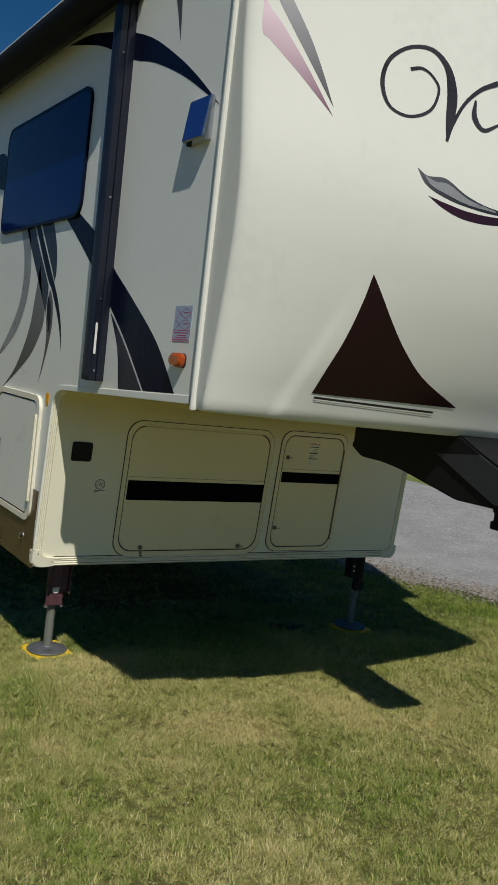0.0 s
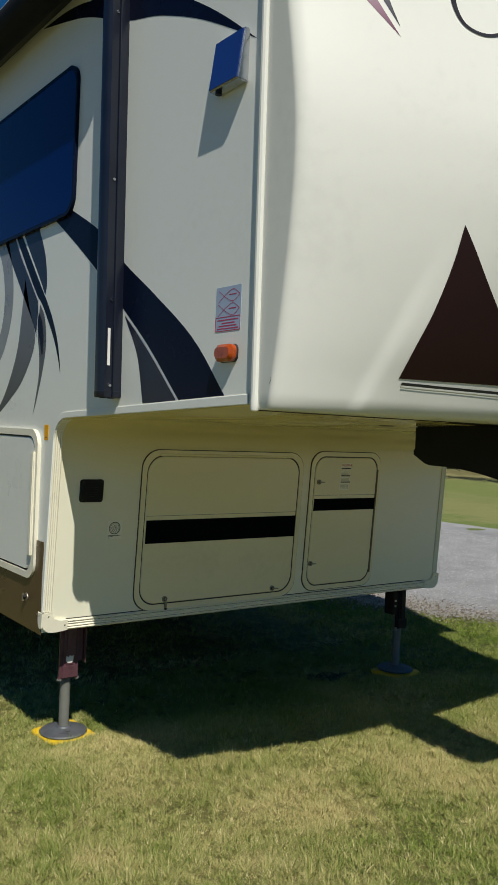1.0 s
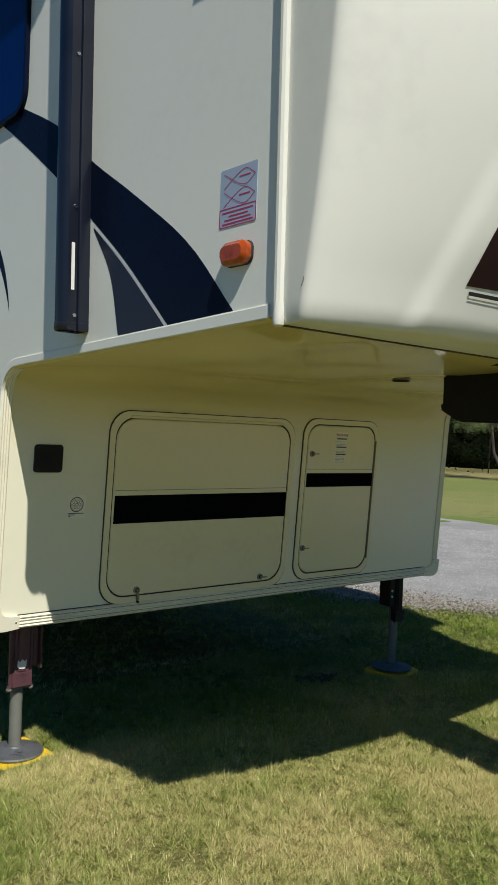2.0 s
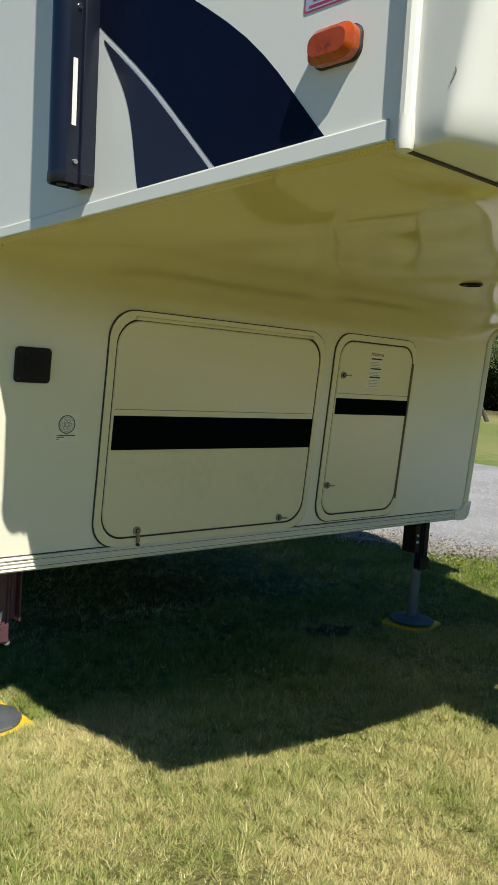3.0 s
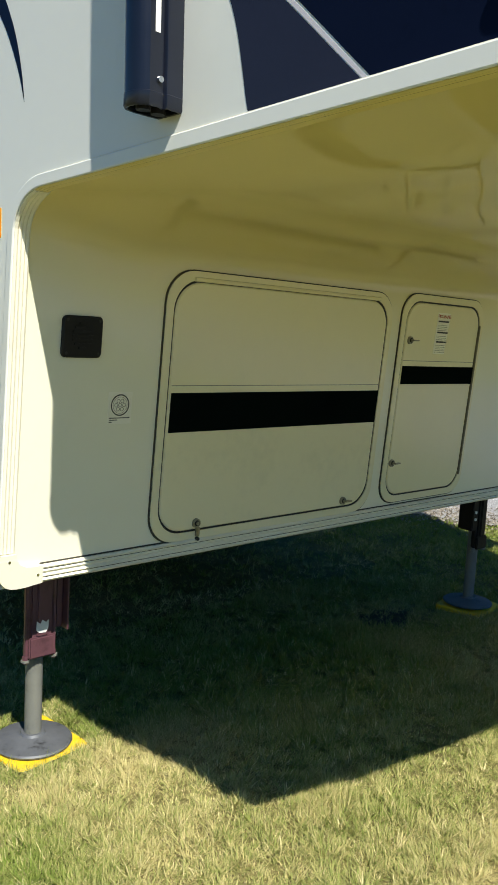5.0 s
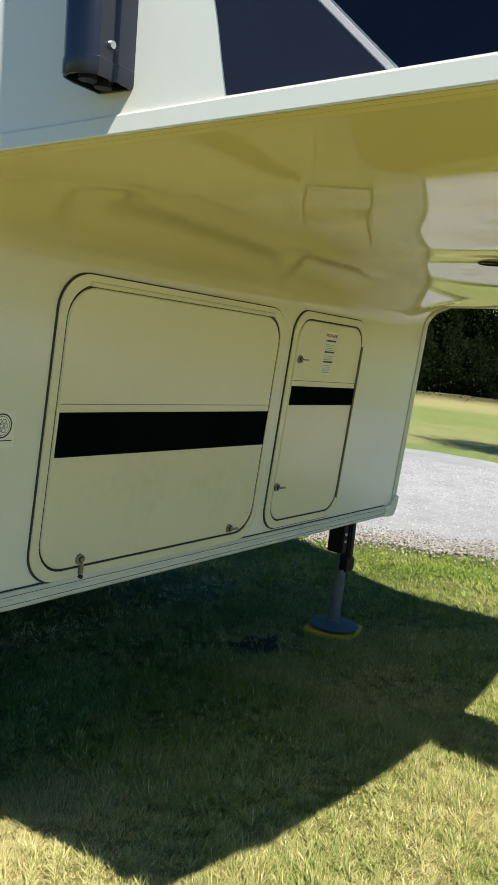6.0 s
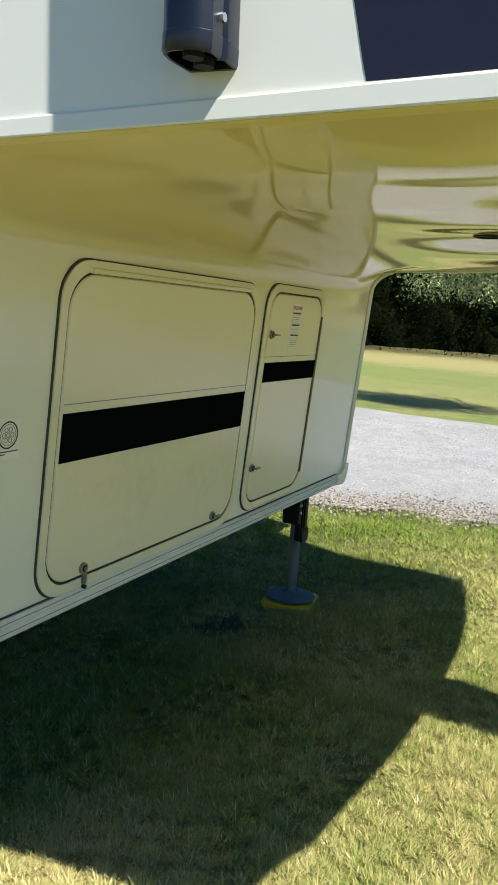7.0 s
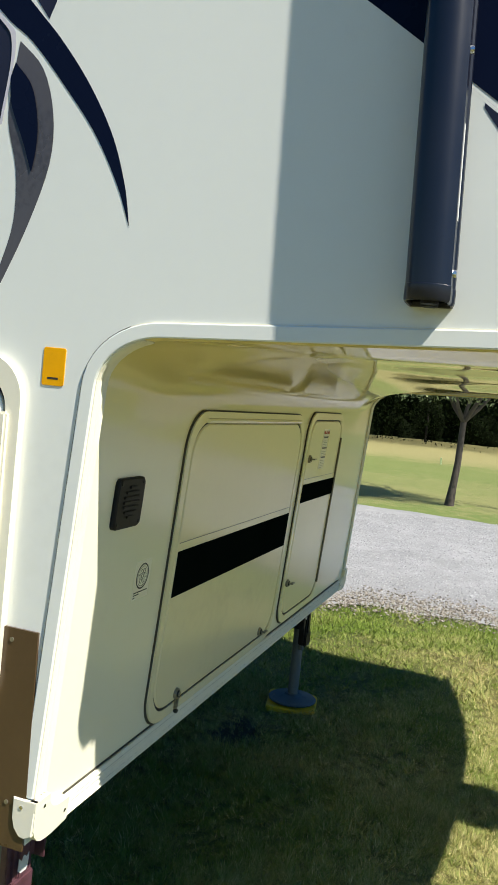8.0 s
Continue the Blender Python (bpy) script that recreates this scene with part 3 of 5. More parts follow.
# moulded lower wall and belly: one glossy sheet, wall, cove, belly
# fall of the skin across the trailer's width: slopes between its edges
fall_at = (0.0385, 0.10, 0.25, 0.31, 0.36, 0.42, 0.47, 0.52, 0.70, 0.90, 1.00, 1.20, 1.50, 1.90, 2.15, 2.30, 2.3915)
fall = (-0.03, -0.11, -0.115, -0.07, 0.008, 0.030, 0.014, -0.026, -0.034, -0.03, -0.004, -0.004, -0.004, 0.0, 0.0, 0.05, 0.09)
skin_x = np.linspace(0.0385, WIDE - 0.0385, 400)
slope = np.interp(skin_x, fall_at, fall)
skin_z = np.concatenate([[0], np.cumsum((slope[1:] + slope[:-1]) / 2 * np.diff(skin_x))])
skin_z = 0.022 + skin_z - skin_z[-1] * np.clip((skin_x - 1.0) / 1.39, 0, 1) ** 2


def sag(x, y):
    """Waves in the glossy belly skin."""
    a, b = min(1.0, max(0.0, (-0.22 - y) / 0.55)), min(1.0, max(0.0, (y - NOSE) / 0.14))
    z = float(np.interp(x, skin_x, skin_z))
    for cx, cy, r, h in ((0.80, -0.90, 0.15, 0.009), (1.25, -0.70, 0.27, 0.022), (1.75, -0.90, 0.22, 0.004), (0.62, -0.50, 0.16, -0.006)):
        z += h * math.exp(-((x - cx) ** 2 + (y - cy) ** 2) / r ** 2)
    z += 0.0035 * noise.noise((x * 2.6, y * 3.1, 3.1)) * min(1.0, (x - 0.03) / 0.25)
    return a * a * (3 - 2 * a) * b * b * (3 - 2 * b) * z


# between its edges the moulding turns from wall to belly in a broader sweep
broad = [(wall_y(z), z) for z in np.linspace(0.545, 1.318, 12)]
b0 = broad[-1]
reach, rise = 0.40, belly_z(b0[0] - 0.40) - b0[1]
broad += [(b0[0] - reach * (1 - math.cos(a)), b0[1] + rise * math.sin(a)) for a in (radians(9 * k) for k in range(1, 11))]
broad += [(y, belly_z(y)) for y in np.linspace(b0[0] - reach - 0.03, NOSE, 48)]
bm = bmesh.new()
cols = np.linspace(0.0385, WIDE - 0.0385, 130)
rows, backs = [], []
for (y0, z0), (y1, z1) in zip(edge, broad):
    row, back = [], []
    for x in cols:
        f = min(1.0, min(x - 0.0385, WIDE - 0.0385 - x) / 0.30)
        f = f * f * (3 - 2 * f)
        y, z = y0 + (y1 - y0) * f, z0 + (z1 - z0) * f
        z += sag(x, y)
        row.append(bm.verts.new((x, y, z)))
        back.append(bm.verts.new((x, y + 0.014, z + 0.014)))
    rows.append(row)
    backs.append(back)
for grid in (rows, backs):
    for r, q in zip(grid, grid[1:]):
        for k in range(len(cols) - 1):
            bm.faces.new((r[k], r[k + 1], q[k + 1], q[k]))
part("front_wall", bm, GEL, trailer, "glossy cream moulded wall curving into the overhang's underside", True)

part("floor_pan", box(0.02, WIDE - 0.02, 0.03, REAR - 0.02, 0.53, 0.56), BLACKPL, trailer, "black underbelly panel")
part("rear_wall", box(0.0, WIDE, REAR, REAR + 0.04, 0.53, ROOF), WALL, trailer)
part("roof", box(-0.01, WIDE + 0.01, NOSE - 0.05, REAR + 0.04, ROOF, ROOF + 0.05, 0.02), ROOFM, trailer, "white roof membrane")
part("slide_out", box(WIDE, WIDE + 0.55, -0.55, 2.4, 1.60, 3.05, 0.02), WALL, trailer, "extended slide-out room on the far side")


# front cap: bulging nose with a narrow side return
def cap_parts(z):
    at = (1.46, 1.53, 1.65, 1.83, 2.0, 2.15, 2.3, 2.63, 3.25)
    spread = z + np.array([-0.09, -0.06, -0.03, 0.0, 0.03, 0.06, 0.09]) * min(1.0, (z - 1.40) / 0.4)
    s = np.interp(spread, at, (0.088, 0.099, 0.120, 0.143, 0.160, 0.166, 0.154, 0.090, 0.03))
    d = np.interp(spread, at, (0.150, 0.165, 0.215, 0.268, 0.302, 0.318, 0.328, 0.314, 0.20))
    return float(s.mean()), float(d.mean())


def ease(t):
    t = min(1.0, max(0.0, t))
    return t * t * (3 - 2 * t)


def nose(z):
    return NOSE + 0.02 * max(0.0, z - 1.47)


def cap_y(x, z):
    s, d = cap_parts(z)
    q = abs(1 - x / (WIDE / 2))
    y = NOSE - s - d * (1 - q ** 2.2)
    # a soft crease that runs up beside the triangle
    u = x - (0.205 + 0.33 * (z - 1.46))
    return y - 0.013 * (ease(u / 0.05) - ease((u - 0.05) / 0.24)) * ease((1.98 - z) / 0.35)


def on_cap(u, v, out):
    return (u, cap_y(u, v) - out, v)


bm = bmesh.new()
levels = [(1.4585 + h, 0.05 - math.sqrt(0.05 ** 2 - (0.05 - h) ** 2)) for h in (0.0, 0.002, 0.006, 0.012, 0.02, 0.03, 0.04, 0.05)] + [(z, 0.0) for z in np.linspace(1.55, 2.3, 26)] + [(z, 0.0) for z in np.linspace(2.36, ROOF, 14)]
half_x = list(np.linspace(0.045, 0.5, 48)) + list(np.linspace(0.53, WIDE / 2, 16))
xs = half_x + [WIDE - x for x in half_x[:-1][::-1]]
rows = []
for z, inset in levels:
    # flat side return, rounded corner, bulging front
    c = Vector((-0.011, cap_y(-0.011, z)))
    p0 = Vector((-0.011 * 0.75, c.y + 0.022))
    p2 = Vector((0.026, cap_y(0.026, z)))
    left = [(0.0, nose(z)), (p0.x * 0.5, (nose(z) + p0.y) / 2)]
    left += [tuple(p0 * (1 - f) ** 2 + c * 2 * f * (1 - f) + p2 * f * f) for f in np.linspace(0, 1, 9)]
    line = left + [(x, cap_y(x, z)) for x in xs] + [(WIDE - x, y) for x, y in left[::-1]]
    cx, cy = WIDE / 2, NOSE
    rows.append([bm.verts.new((x + (cx - x) * inset / 6.0, y + (cy - y) * min(1.0, inset / 0.35), z)) for x, y in line])
for r, s in zip(rows, rows[1:]):
    for k in range(len(r) - 1):
        bm.faces.new((r[k], r[k + 1], s[k + 1], s[k]))
bm.faces.new(rows[0])
part("front_cap", bm, CAP, trailer, "glossy white bulging fibreglass front cap", True)

# small scratch and slots
part("scratch", ribbon([(-1.474, 1.527), (-1.479, 1.535), (-1.481, 1.540), (-1.480, 1.546)], [0.0015, 0.0022, 0.0022, 0.0012], lambda u, v, o: (-0.0095, u, v), 12), GREYINK, trailer)

# vinyl on the cap
part("decal", blade([(0.434, 1.985), (0.419, 1.873), (0.392, 1.748), (0.363, 1.651), (0.342, 1.563)], [(0.434, 1.985), (0.54, 1.848), (0.651, 1.738), (0.779, 1.653), (0.988, 1.570)], on_cap, 30, 16, 0.002), MAROON, trailer, "dark maroon curved triangle of vinyl")
part("groove", blade([(0.356, 1.553), (0.62, 1.550), (0.885, 1.548)], [(0.356, 1.545), (0.62, 1.542), (0.885, 1.540)], on_cap, 24, 1, 0.003), SEAL, trailer)
part("groove", blade([(0.358, 1.545), (0.62, 1.542), (0.888, 1.540)], [(0.358, 1.540), (0.62, 1.537), (0.888, 1.535)], on_cap, 24, 1, 0.004), CAP, trailer, "thin bright trim line")
part("decal", blade([(0.051, 2.871), (0.088, 2.805), (0.130, 2.730), (0.192, 2.617), (0.252, 2.501)], [(0.098, 2.882), (0.123, 2.831), (0.179, 2.722), (0.219, 2.617), (0.253, 2.501)], on_cap), DARTGREY, trailer, "silver-grey dart")
part("decal", blade([(0.034, 2.840), (0.034, 2.716), (0.061, 2.685), (0.147, 2.593), (0.252, 2.469)], [(0.036, 2.842), (0.050, 2.800), (0.095, 2.743), (0.172, 2.621), (0.252, 2.469)], on_cap), DARTPINK, trailer, "plum dart fading to white, a reflective glow painted in")
part("decal", blade([(0.12, 2.99), (0.09, 2.93), (0.051, 2.871)], [(0.19, 3.0), (0.145, 2.93), (0.098, 2.882)], on_cap), DARTGREY, trailer)
part("flourish", ribbon([(0.515, 2.691), (0.560, 2.703), (0.600, 2.683), (0.620, 2.640), (0.585, 2.564), (0.507, 2.525), (0.437, 2.545), (0.413, 2.621), (0.439, 2.705), (0.512, 2.765), (0.599, 2.780), (0.658, 2.734), (0.674, 2.647), (0.660, 2.545), (0.645, 2.47)], [0.013, 0.010, 0.009, 0.010, 0.010, 0.010, 0.011, 0.015, 0.014, 0.012, 0.016, 0.026, 0.040, 0.032, 0.004], on_cap, 130, 0.002), CURL, trailer, "dark grey curling flourish")
part("flourish", ribbon([(0.645, 2.472), (0.668, 2.530), (0.722, 2.618), (0.794, 2.687), (0.880, 2.736)], [0.012, 0.013, 0.012, 0.014, 0.018], on_cap, 40, 0.0026), CURL, trailer)
part("flourish", ribbon([(0.771, 2.644), (0.763, 2.582), (0.800, 2.545), (0.869, 2.580)], [0.008, 0.022, 0.014, 0.008], on_cap, 40, 0.0030), CURL, trailer)
part("decal", blade([(0.533, 2.357), (0.572, 2.336), (0.643, 2.339), (0.733, 2.296), (0.864, 2.274), (1.10, 2.285)], [(0.533, 2.357), (0.567, 2.305), (0.634, 2.276), (0.727, 2.26), (0.867, 2.257), (1.10, 2.285)], on_cap, 40), SMILE, trailer, "silver and dark grey swoosh")
part("decal", blade([(0.556, 2.338), (0.60, 2.322), (0.650, 2.322), (0.735, 2.286), (0.85, 2.269)], [(0.556, 2.338), (0.585, 2.306), (0.640, 2.288), (0.73, 2.268), (0.85, 2.263)], on_cap, 30, 4, 0.002), SILVERV, trailer)
part("decal", blade([(0.575, 2.27), (0.648, 2.256), (0.741, 2.245), (0.869, 2.249), (1.12, 2.275)], [(0.575, 2.27), (0.64, 2.236), (0.734, 2.215), (0.873, 2.223), (1.12, 2.275)], on_cap, 40), PLUM, trailer, "dark plum swoosh")


# ---- mouldings
bead = [(0.0118 * math.cos(a), 0.0118 * math.sin(a)) for a in (2 * math.pi * k / 10 for k in range(10))]
part("corner_trim", sweep([((-0.004, nose(z) - 0.006, z), (-0.8, -0.6, 0)) for z in np.linspace(1.462, ROOF, 20)], bead), CAP, trailer, "white rounded corner trim", True)
part("seam", sweep([((x, NOSE - 0.004, 1.4615), (0, 0, -1)) for x in np.linspace(0.01, WIDE - 0.01, 30)], [(-0.004, 0.0), (-0.004, 0.006), (0.004, 0.006), (0.004, 0.0)]), DARKGROOVE, trailer, "dirty dark seam beneath the cap")
trim_foot_mesh = lathe(bmesh.new(), (-0.004, NOSE - 0.006), [(0.006, 1.453), (0.0112, 1.456), (0.0128, 1.464), (0.0124, 1.478), (0.0119, 1.50)], 16)
part("trim_foot", trim_foot_mesh, CAP, trailer, "rounded foot of the corner trim", True)
bm, line_bm = bmesh.new(), bmesh.new()
rims, lines = [], []
for k, (y, z) in enumerate(edge[1:-1], 1):
    d = Vector((0, edge[k + 1][0] - edge[k - 1][0], edge[k + 1][1] - edge[k - 1][1])).normalized()
    wide = 0.0225 + 0.005 * max(0.0, min(1.0, (-0.25 - y) / 1.1))
    at = lambda q, o: (-o, y + q * d.z, z - q * d.y)
    rims.append([bm.verts.new(at(q, o)) for q, o in ((-0.002, 0.0), (-0.002, 0.003), (0.0, 0.0042), (wide - 0.002, 0.0042), (wide, 0.003), (wide, 0.0))])
    lines.append([line_bm.verts.new(at(q, o)) for q, o in ((wide, 0.0), (wide, 0.0012), (wide + 0.0018, 0.0012), (wide + 0.0018, 0.0))])
step_bm = bmesh.new()
steps = [[step_bm.verts.new(v.co) for v in ring] for ring in lines[17:]]
for b_, sets_ in ((bm, rims), (line_bm, lines[:18]), (step_bm, steps)):
    for r, s in zip(sets_, sets_[1:]):
        for k in range(len(r) - 1):
            b_.faces.new((r[k], r[k + 1], s[k + 1], s[k]))
part("edge_trim", bm, WALL, trailer, "white edge moulding round the overhang")
bmesh.ops.delete(line_bm, geom=[v for v in line_bm.verts if not v.link_faces], context="VERTS")
part("seam", line_bm, DARKGROOVE, trailer)
part("seam", step_bm, TRIM, trailer)
ribs = [(-0.030, 0.0), (-0.030, 0.007), (-0.022, 0.011), (-0.014, 0.006), (-0.008, 0.010), (0.0, 0.006), (0.008, 0.010), (0.014, 0.006), (0.022, 0.011), (0.030, 0.006), (0.030, 0.0)]
slim = [(q * 0.62, o * 0.6) for q, o in ribs]
for x in (0.0185, WIDE - 0.0185):
    path = []
    for k, (y, z) in enumerate(edge[1:-1], 1):
        d = Vector((0, edge[k + 1][0] - edge[k - 1][0], edge[k + 1][1] - edge[k - 1][1])).normalized()
        path.append(((x, y, z), (0, -d.z, d.y)))
    part("edge_moulding", sweep(path[:19], slim), TRIM, trailer, "white ribbed edge moulding")
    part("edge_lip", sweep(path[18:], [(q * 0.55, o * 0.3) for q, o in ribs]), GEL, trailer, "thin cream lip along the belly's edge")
part("bottom_moulding", sweep([((x, wall_y(0.556), 0.556), (0, -1, 0)) for x in np.linspace(0.10, WIDE - 0.10, 12)], [(s * 0.72, o * 1.25) for s, o in ribs]), TRIM, trailer, "white ribbed moulding along the bottom edge")
# thin dark strips laid along the moulding's grooves
for dz in (-0.0101, 0.0101):
    part("groove", sweep([((x, wall_y(0.556) - 0.0072, 0.556 + dz), (0, -1, 0)) for x in np.linspace(0.105, WIDE - 0.105, 12)], [(-0.0011, 0.0), (-0.0011, 0.0010), (0.0011, 0.0010), (0.0011, 0.0)]), DARKGROOVE, trailer)
part("groove", sweep([((x, wall_y(0.58), 0.5795), (0, -1, 0)) for x in np.linspace(0.105, WIDE - 0.105, 12)], [(-0.0015, 0.0), (-0.0015, 0.003), (0.0015, 0.003), (0.0015, 0.0)]), DARKGROOVE, trailer)
for flip in (False, True):
    o = [(-0.007, 0.614), (0.037, 0.614), (0.039, 0.602), (0.044, 0.592), (0.052, 0.584), (0.064, 0.579), (0.080, 0.577), (0.108, 0.577), (0.108, 0.534), (0.060, 0.529), (0.040, 0.529), (0.025, 0.531), (0.012, 0.537), (0.002, 0.547), (-0.005, 0.561), (-0.007, 0.576)]
    if flip:
        o = [(WIDE - x, z) for x, z in o]
    br = part("corner_bracket", plate(o, on_wall, 0.014, 0.0), TRIM, trailer, "white moulded corner bracket with screws")
    part("side_leaf", plate([(wall_y(0.61) - 0.0138, 0.614), (0.030, 0.614), (0.030, 0.578), (0.025, 0.560), (0.014, 0.547), (0.002, 0.545), (wall_y(0.53) - 0.0138, 0.552)], (lambda u, v, o_: (WIDE + o_, u, v)) if flip else on_side, 0.0088, 0.0, 0.002), TRIM, br)
    part("top_edge", box(WIDE - 0.037 if flip else -0.0086, WIDE + 0.0086 if flip else 0.037, wall_y(0.61) - 0.0136, 0.0, 0.598, 0.6135), TRIM, br)
    part("screw", cyl(bmesh.new(), (WIDE + 0.008 if flip else -0.008, 0.012, 0.600), (WIDE + 0.0102 if flip else -0.0102, 0.012, 0.600), 0.0035, n=10), CHROME, br)
    for sx_, sz_ in ((0.020, 0.598), (0.095, 0.556)):
        px = WIDE - sx_ if flip else sx_
        part("screw", cyl(bmesh.new(), on_wall(px, sz_, 0.012), on_wall(px, sz_, 0.0152), 0.0034, n=10), CHROME, br)


def storage_door(u0, u1, v0, v1, r, b0, b1, w0, w1, locks, groove, label):
    """A radius-cornered baggage door in its frame, with seal, panel, black band and latches."""
    o = round_rect(u0, u1, v0, v1, r)
    door = part("storage_door", plate(shrink(o, 0.030), on_wall, 0.008, 0.0, 0.003), DOOR, trailer, label)
    part("frame", hoop(shrink(o, 0.0022), shrink(o, 0.0246), on_wall, 0.0075), DOOR, door)
    part("seal", hoop(shrink(o, 0.0246), shrink(o, 0.0296), on_wall, 0.0045), SEAL, door, "black rubber seal")
    part("seal", hoop(shrink(o, -0.0012), shrink(o, 0.0024), on_wall, 0.004), DARKGROOVE, door)
    part("band", plate([(w1, b1), (w0, b1), (w0, b0), (w1, b0)], on_wall, 0.0015, 0.008), BLACKBAND, door, "glossy black band")
    if groove:
        # a flat grey strip paints in the shade of the door's groove
        part("groove", plate([(w1, groove + 0.002), (w0, groove + 0.002), (w0, groove), (w1, groove)], on_wall, 0.0004, 0.008), GREYINK, door)
    for x, z, hang in locks:
        lk = part("latch", cyl(bmesh.new(), on_wall(x, z, 0.007), on_wall(x, z, 0.015), 0.0135, 0.0125, 20), LATCH, door, "chrome key latch")
        part("key_slot", cyl(bmesh.new(), on_wall(x, z, 0.015), on_wall(x, z, 0.0175), 0.0085, 0.0075, 16), SEAL, lk)
        part("key_barrel", cyl(bmesh.new(), on_wall(x, z, 0.0175), on_wall(x, z, 0.020), 0.0055, 0.005, 14), LATCH, lk)
        if hang:
            part("tab", plate(round_rect(x + 0.001, x + 0.013, z - 0.040, z - 0.012, 0.004, 3), on_wall, 0.007, 0.007), LATCH, lk)
            part("catch", cyl(bmesh.new(), on_wall(x + 0.008, z - 0.046, 0.006), on_wall(x + 0.008, z - 0.046, 0.016), 0.006, 0.005, 10), SEAL, lk)
        else:
            part("tab", box(x - 0.003, x + 0.026, wall_y(z) - 0.030, wall_y(z) - 0.020, z - 0.0025, z + 0.0025, 0.001), LATCH, lk)
    return door


big = storage_door(0.416, 1.340, 0.576, 1.302, 0.085, 0.881, 0.986, 0.453, 1.308, [(0.575, 0.624, True), (1.194, 0.624, False)], 1.004, "wide cream storage door with a black band")
part("hinge", cyl(bmesh.new(), on_wall(0.50, 1.279, 0.010), on_wall(1.26, 1.279, 0.010), 0.006, n=8), DOOR, big)
small = storage_door(1.390, 1.888, 0.588, 1.312, 0.075, 1.006, 1.068, 1.424, 1.858, [(1.433, 0.733, False), (1.446, 1.155, False)], 1.085, "narrow cream gas locker door with a black band")
part("hinge", cyl(bmesh.new(), on_wall(1.862, 0.66, 0.010), on_wall(1.862, 1.22, 0.010), 0.0042, n=8), mat("olive_hinge_strip", (0.17, 0.155, 0.10), 0.5), small, "olive hinge strip")
# warning label on the locker door
part("label", plate([(1.668, 1.255), (1.592, 1.255), (1.588, 1.112), (1.656, 1.112)], on_wall, 0.0006, 0.008), DECALCLEAR, small, "small warning label")
letters("lettering", "PROPANE", 0.0175, Matrix.Translation(on_wall(1.632, 1.237, 0.0092)) @ pose(0, 0, 0, 90), REDINK, small)
for k, (zt, zb, m_) in enumerate(((1.228, 1.2225, INK), (1.190, 1.1845, INK), (1.157, 1.1515, INK))):
    part("print_bar", plate([(1.662, zt), (1.598, zt), (1.598, zb), (1.662, zb)], on_wall, 0.0003, 0.0087), m_, small)
for zt in (1.213, 1.207, 1.201, 1.195, 1.175, 1.169, 1.163, 1.143, 1.137, 1.131, 1.125, 1.119):
    part("print_bar", plate([(1.655, zt), (1.597, zt), (1.597, zt - 0.0013), (1.655, zt - 0.0013)], on_wall, 0.0003, 0.0087), GREYINK, small)

# speaker
sp = part("speaker", plate(round_rect(0.128, 0.234, 1.072, 1.169, 0.012, 4), on_wall, 0.010, 0.0, 0.003), BLACKPL, trailer, "black square outdoor loudspeaker")
for k in range(7):
    z = 1.092 + 0.0095 * k
    hw = math.sqrt(max(0.0, 0.031 ** 2 - (z - 1.1205) ** 2))
    part("grille_slat", box(0.181 - hw, 0.181 + hw, wall_y(z) - 0.0135, wall_y(z) - 0.009, z, z + 0.005, 0.001), BLACKPL, sp)
for u, v in ((0.138, 1.082), (0.224, 1.082), (0.138, 1.159), (0.224, 1.159)):
    part("screw", cyl(bmesh.new(), on_wall(u, v, 0.009), on_wall(u, v, 0.0115), 0.0035, n=8), SEAL, sp)

# round emblem label on the wall
em = part("label", plate([(0.338, 0.990), (0.268, 0.990), (0.268, 0.910), (0.338, 0.910)], on_wall, 0.0006), DECALCLEAR, trailer, "square label with a round emblem")
ring = [(0.303 + 0.027 * math.cos(2 * math.pi * k / 32), 0.957 + 0.027 * math.sin(2 * math.pi * k / 32)) for k in range(32)]
part("print_ring", hoop(ring, shrink(ring, 0.003), on_wall, 0.0003, 0.0007), INK, em)
part("print_ring", hoop(shrink(ring, 0.006), shrink(ring, 0.0068), on_wall, 0.0003, 0.0007), INK, em)
for k in range(7):
    a = 2 * math.pi * k / 6
    d = 0.0115 if k < 6 else 0.0
    r_ = [(0.303 + d * math.cos(a) + 0.0052 * math.cos(2 * math.pi * j / 14), 0.957 + d * math.sin(a) + 0.0052 * math.sin(2 * math.pi * j / 14)) for j in range(14)]
    part("print_ring", hoop(r_, shrink(r_, 0.0011), on_wall, 0.0003, 0.0007), INK, em)
for z0, wd in ((0.926, 0.06), (0.921, 0.024), (0.9155, 0.008)):
    part("print_bar", plate([(0.273 + wd, z0), (0.273, z0), (0.273, z0 - 0.0022), (0.273 + wd, z0 - 0.0022)], on_wall, 0.0003, 0.0007), INK, em)

# ---- side of the trailer
o = round_rect(-0.172, 1.055, 2.228, 2.825, 0.075)
win = part("side_window", plate(shrink(o, 0.012), on_side, 0.013, 0.0, 0.003), GLASS, trailer, "dark tinted window with the sky's reflection painted blue")
part("window_frame", hoop(o, shrink(o, 0.013), on_side, 0.014), NAVY, win, "black window frame")

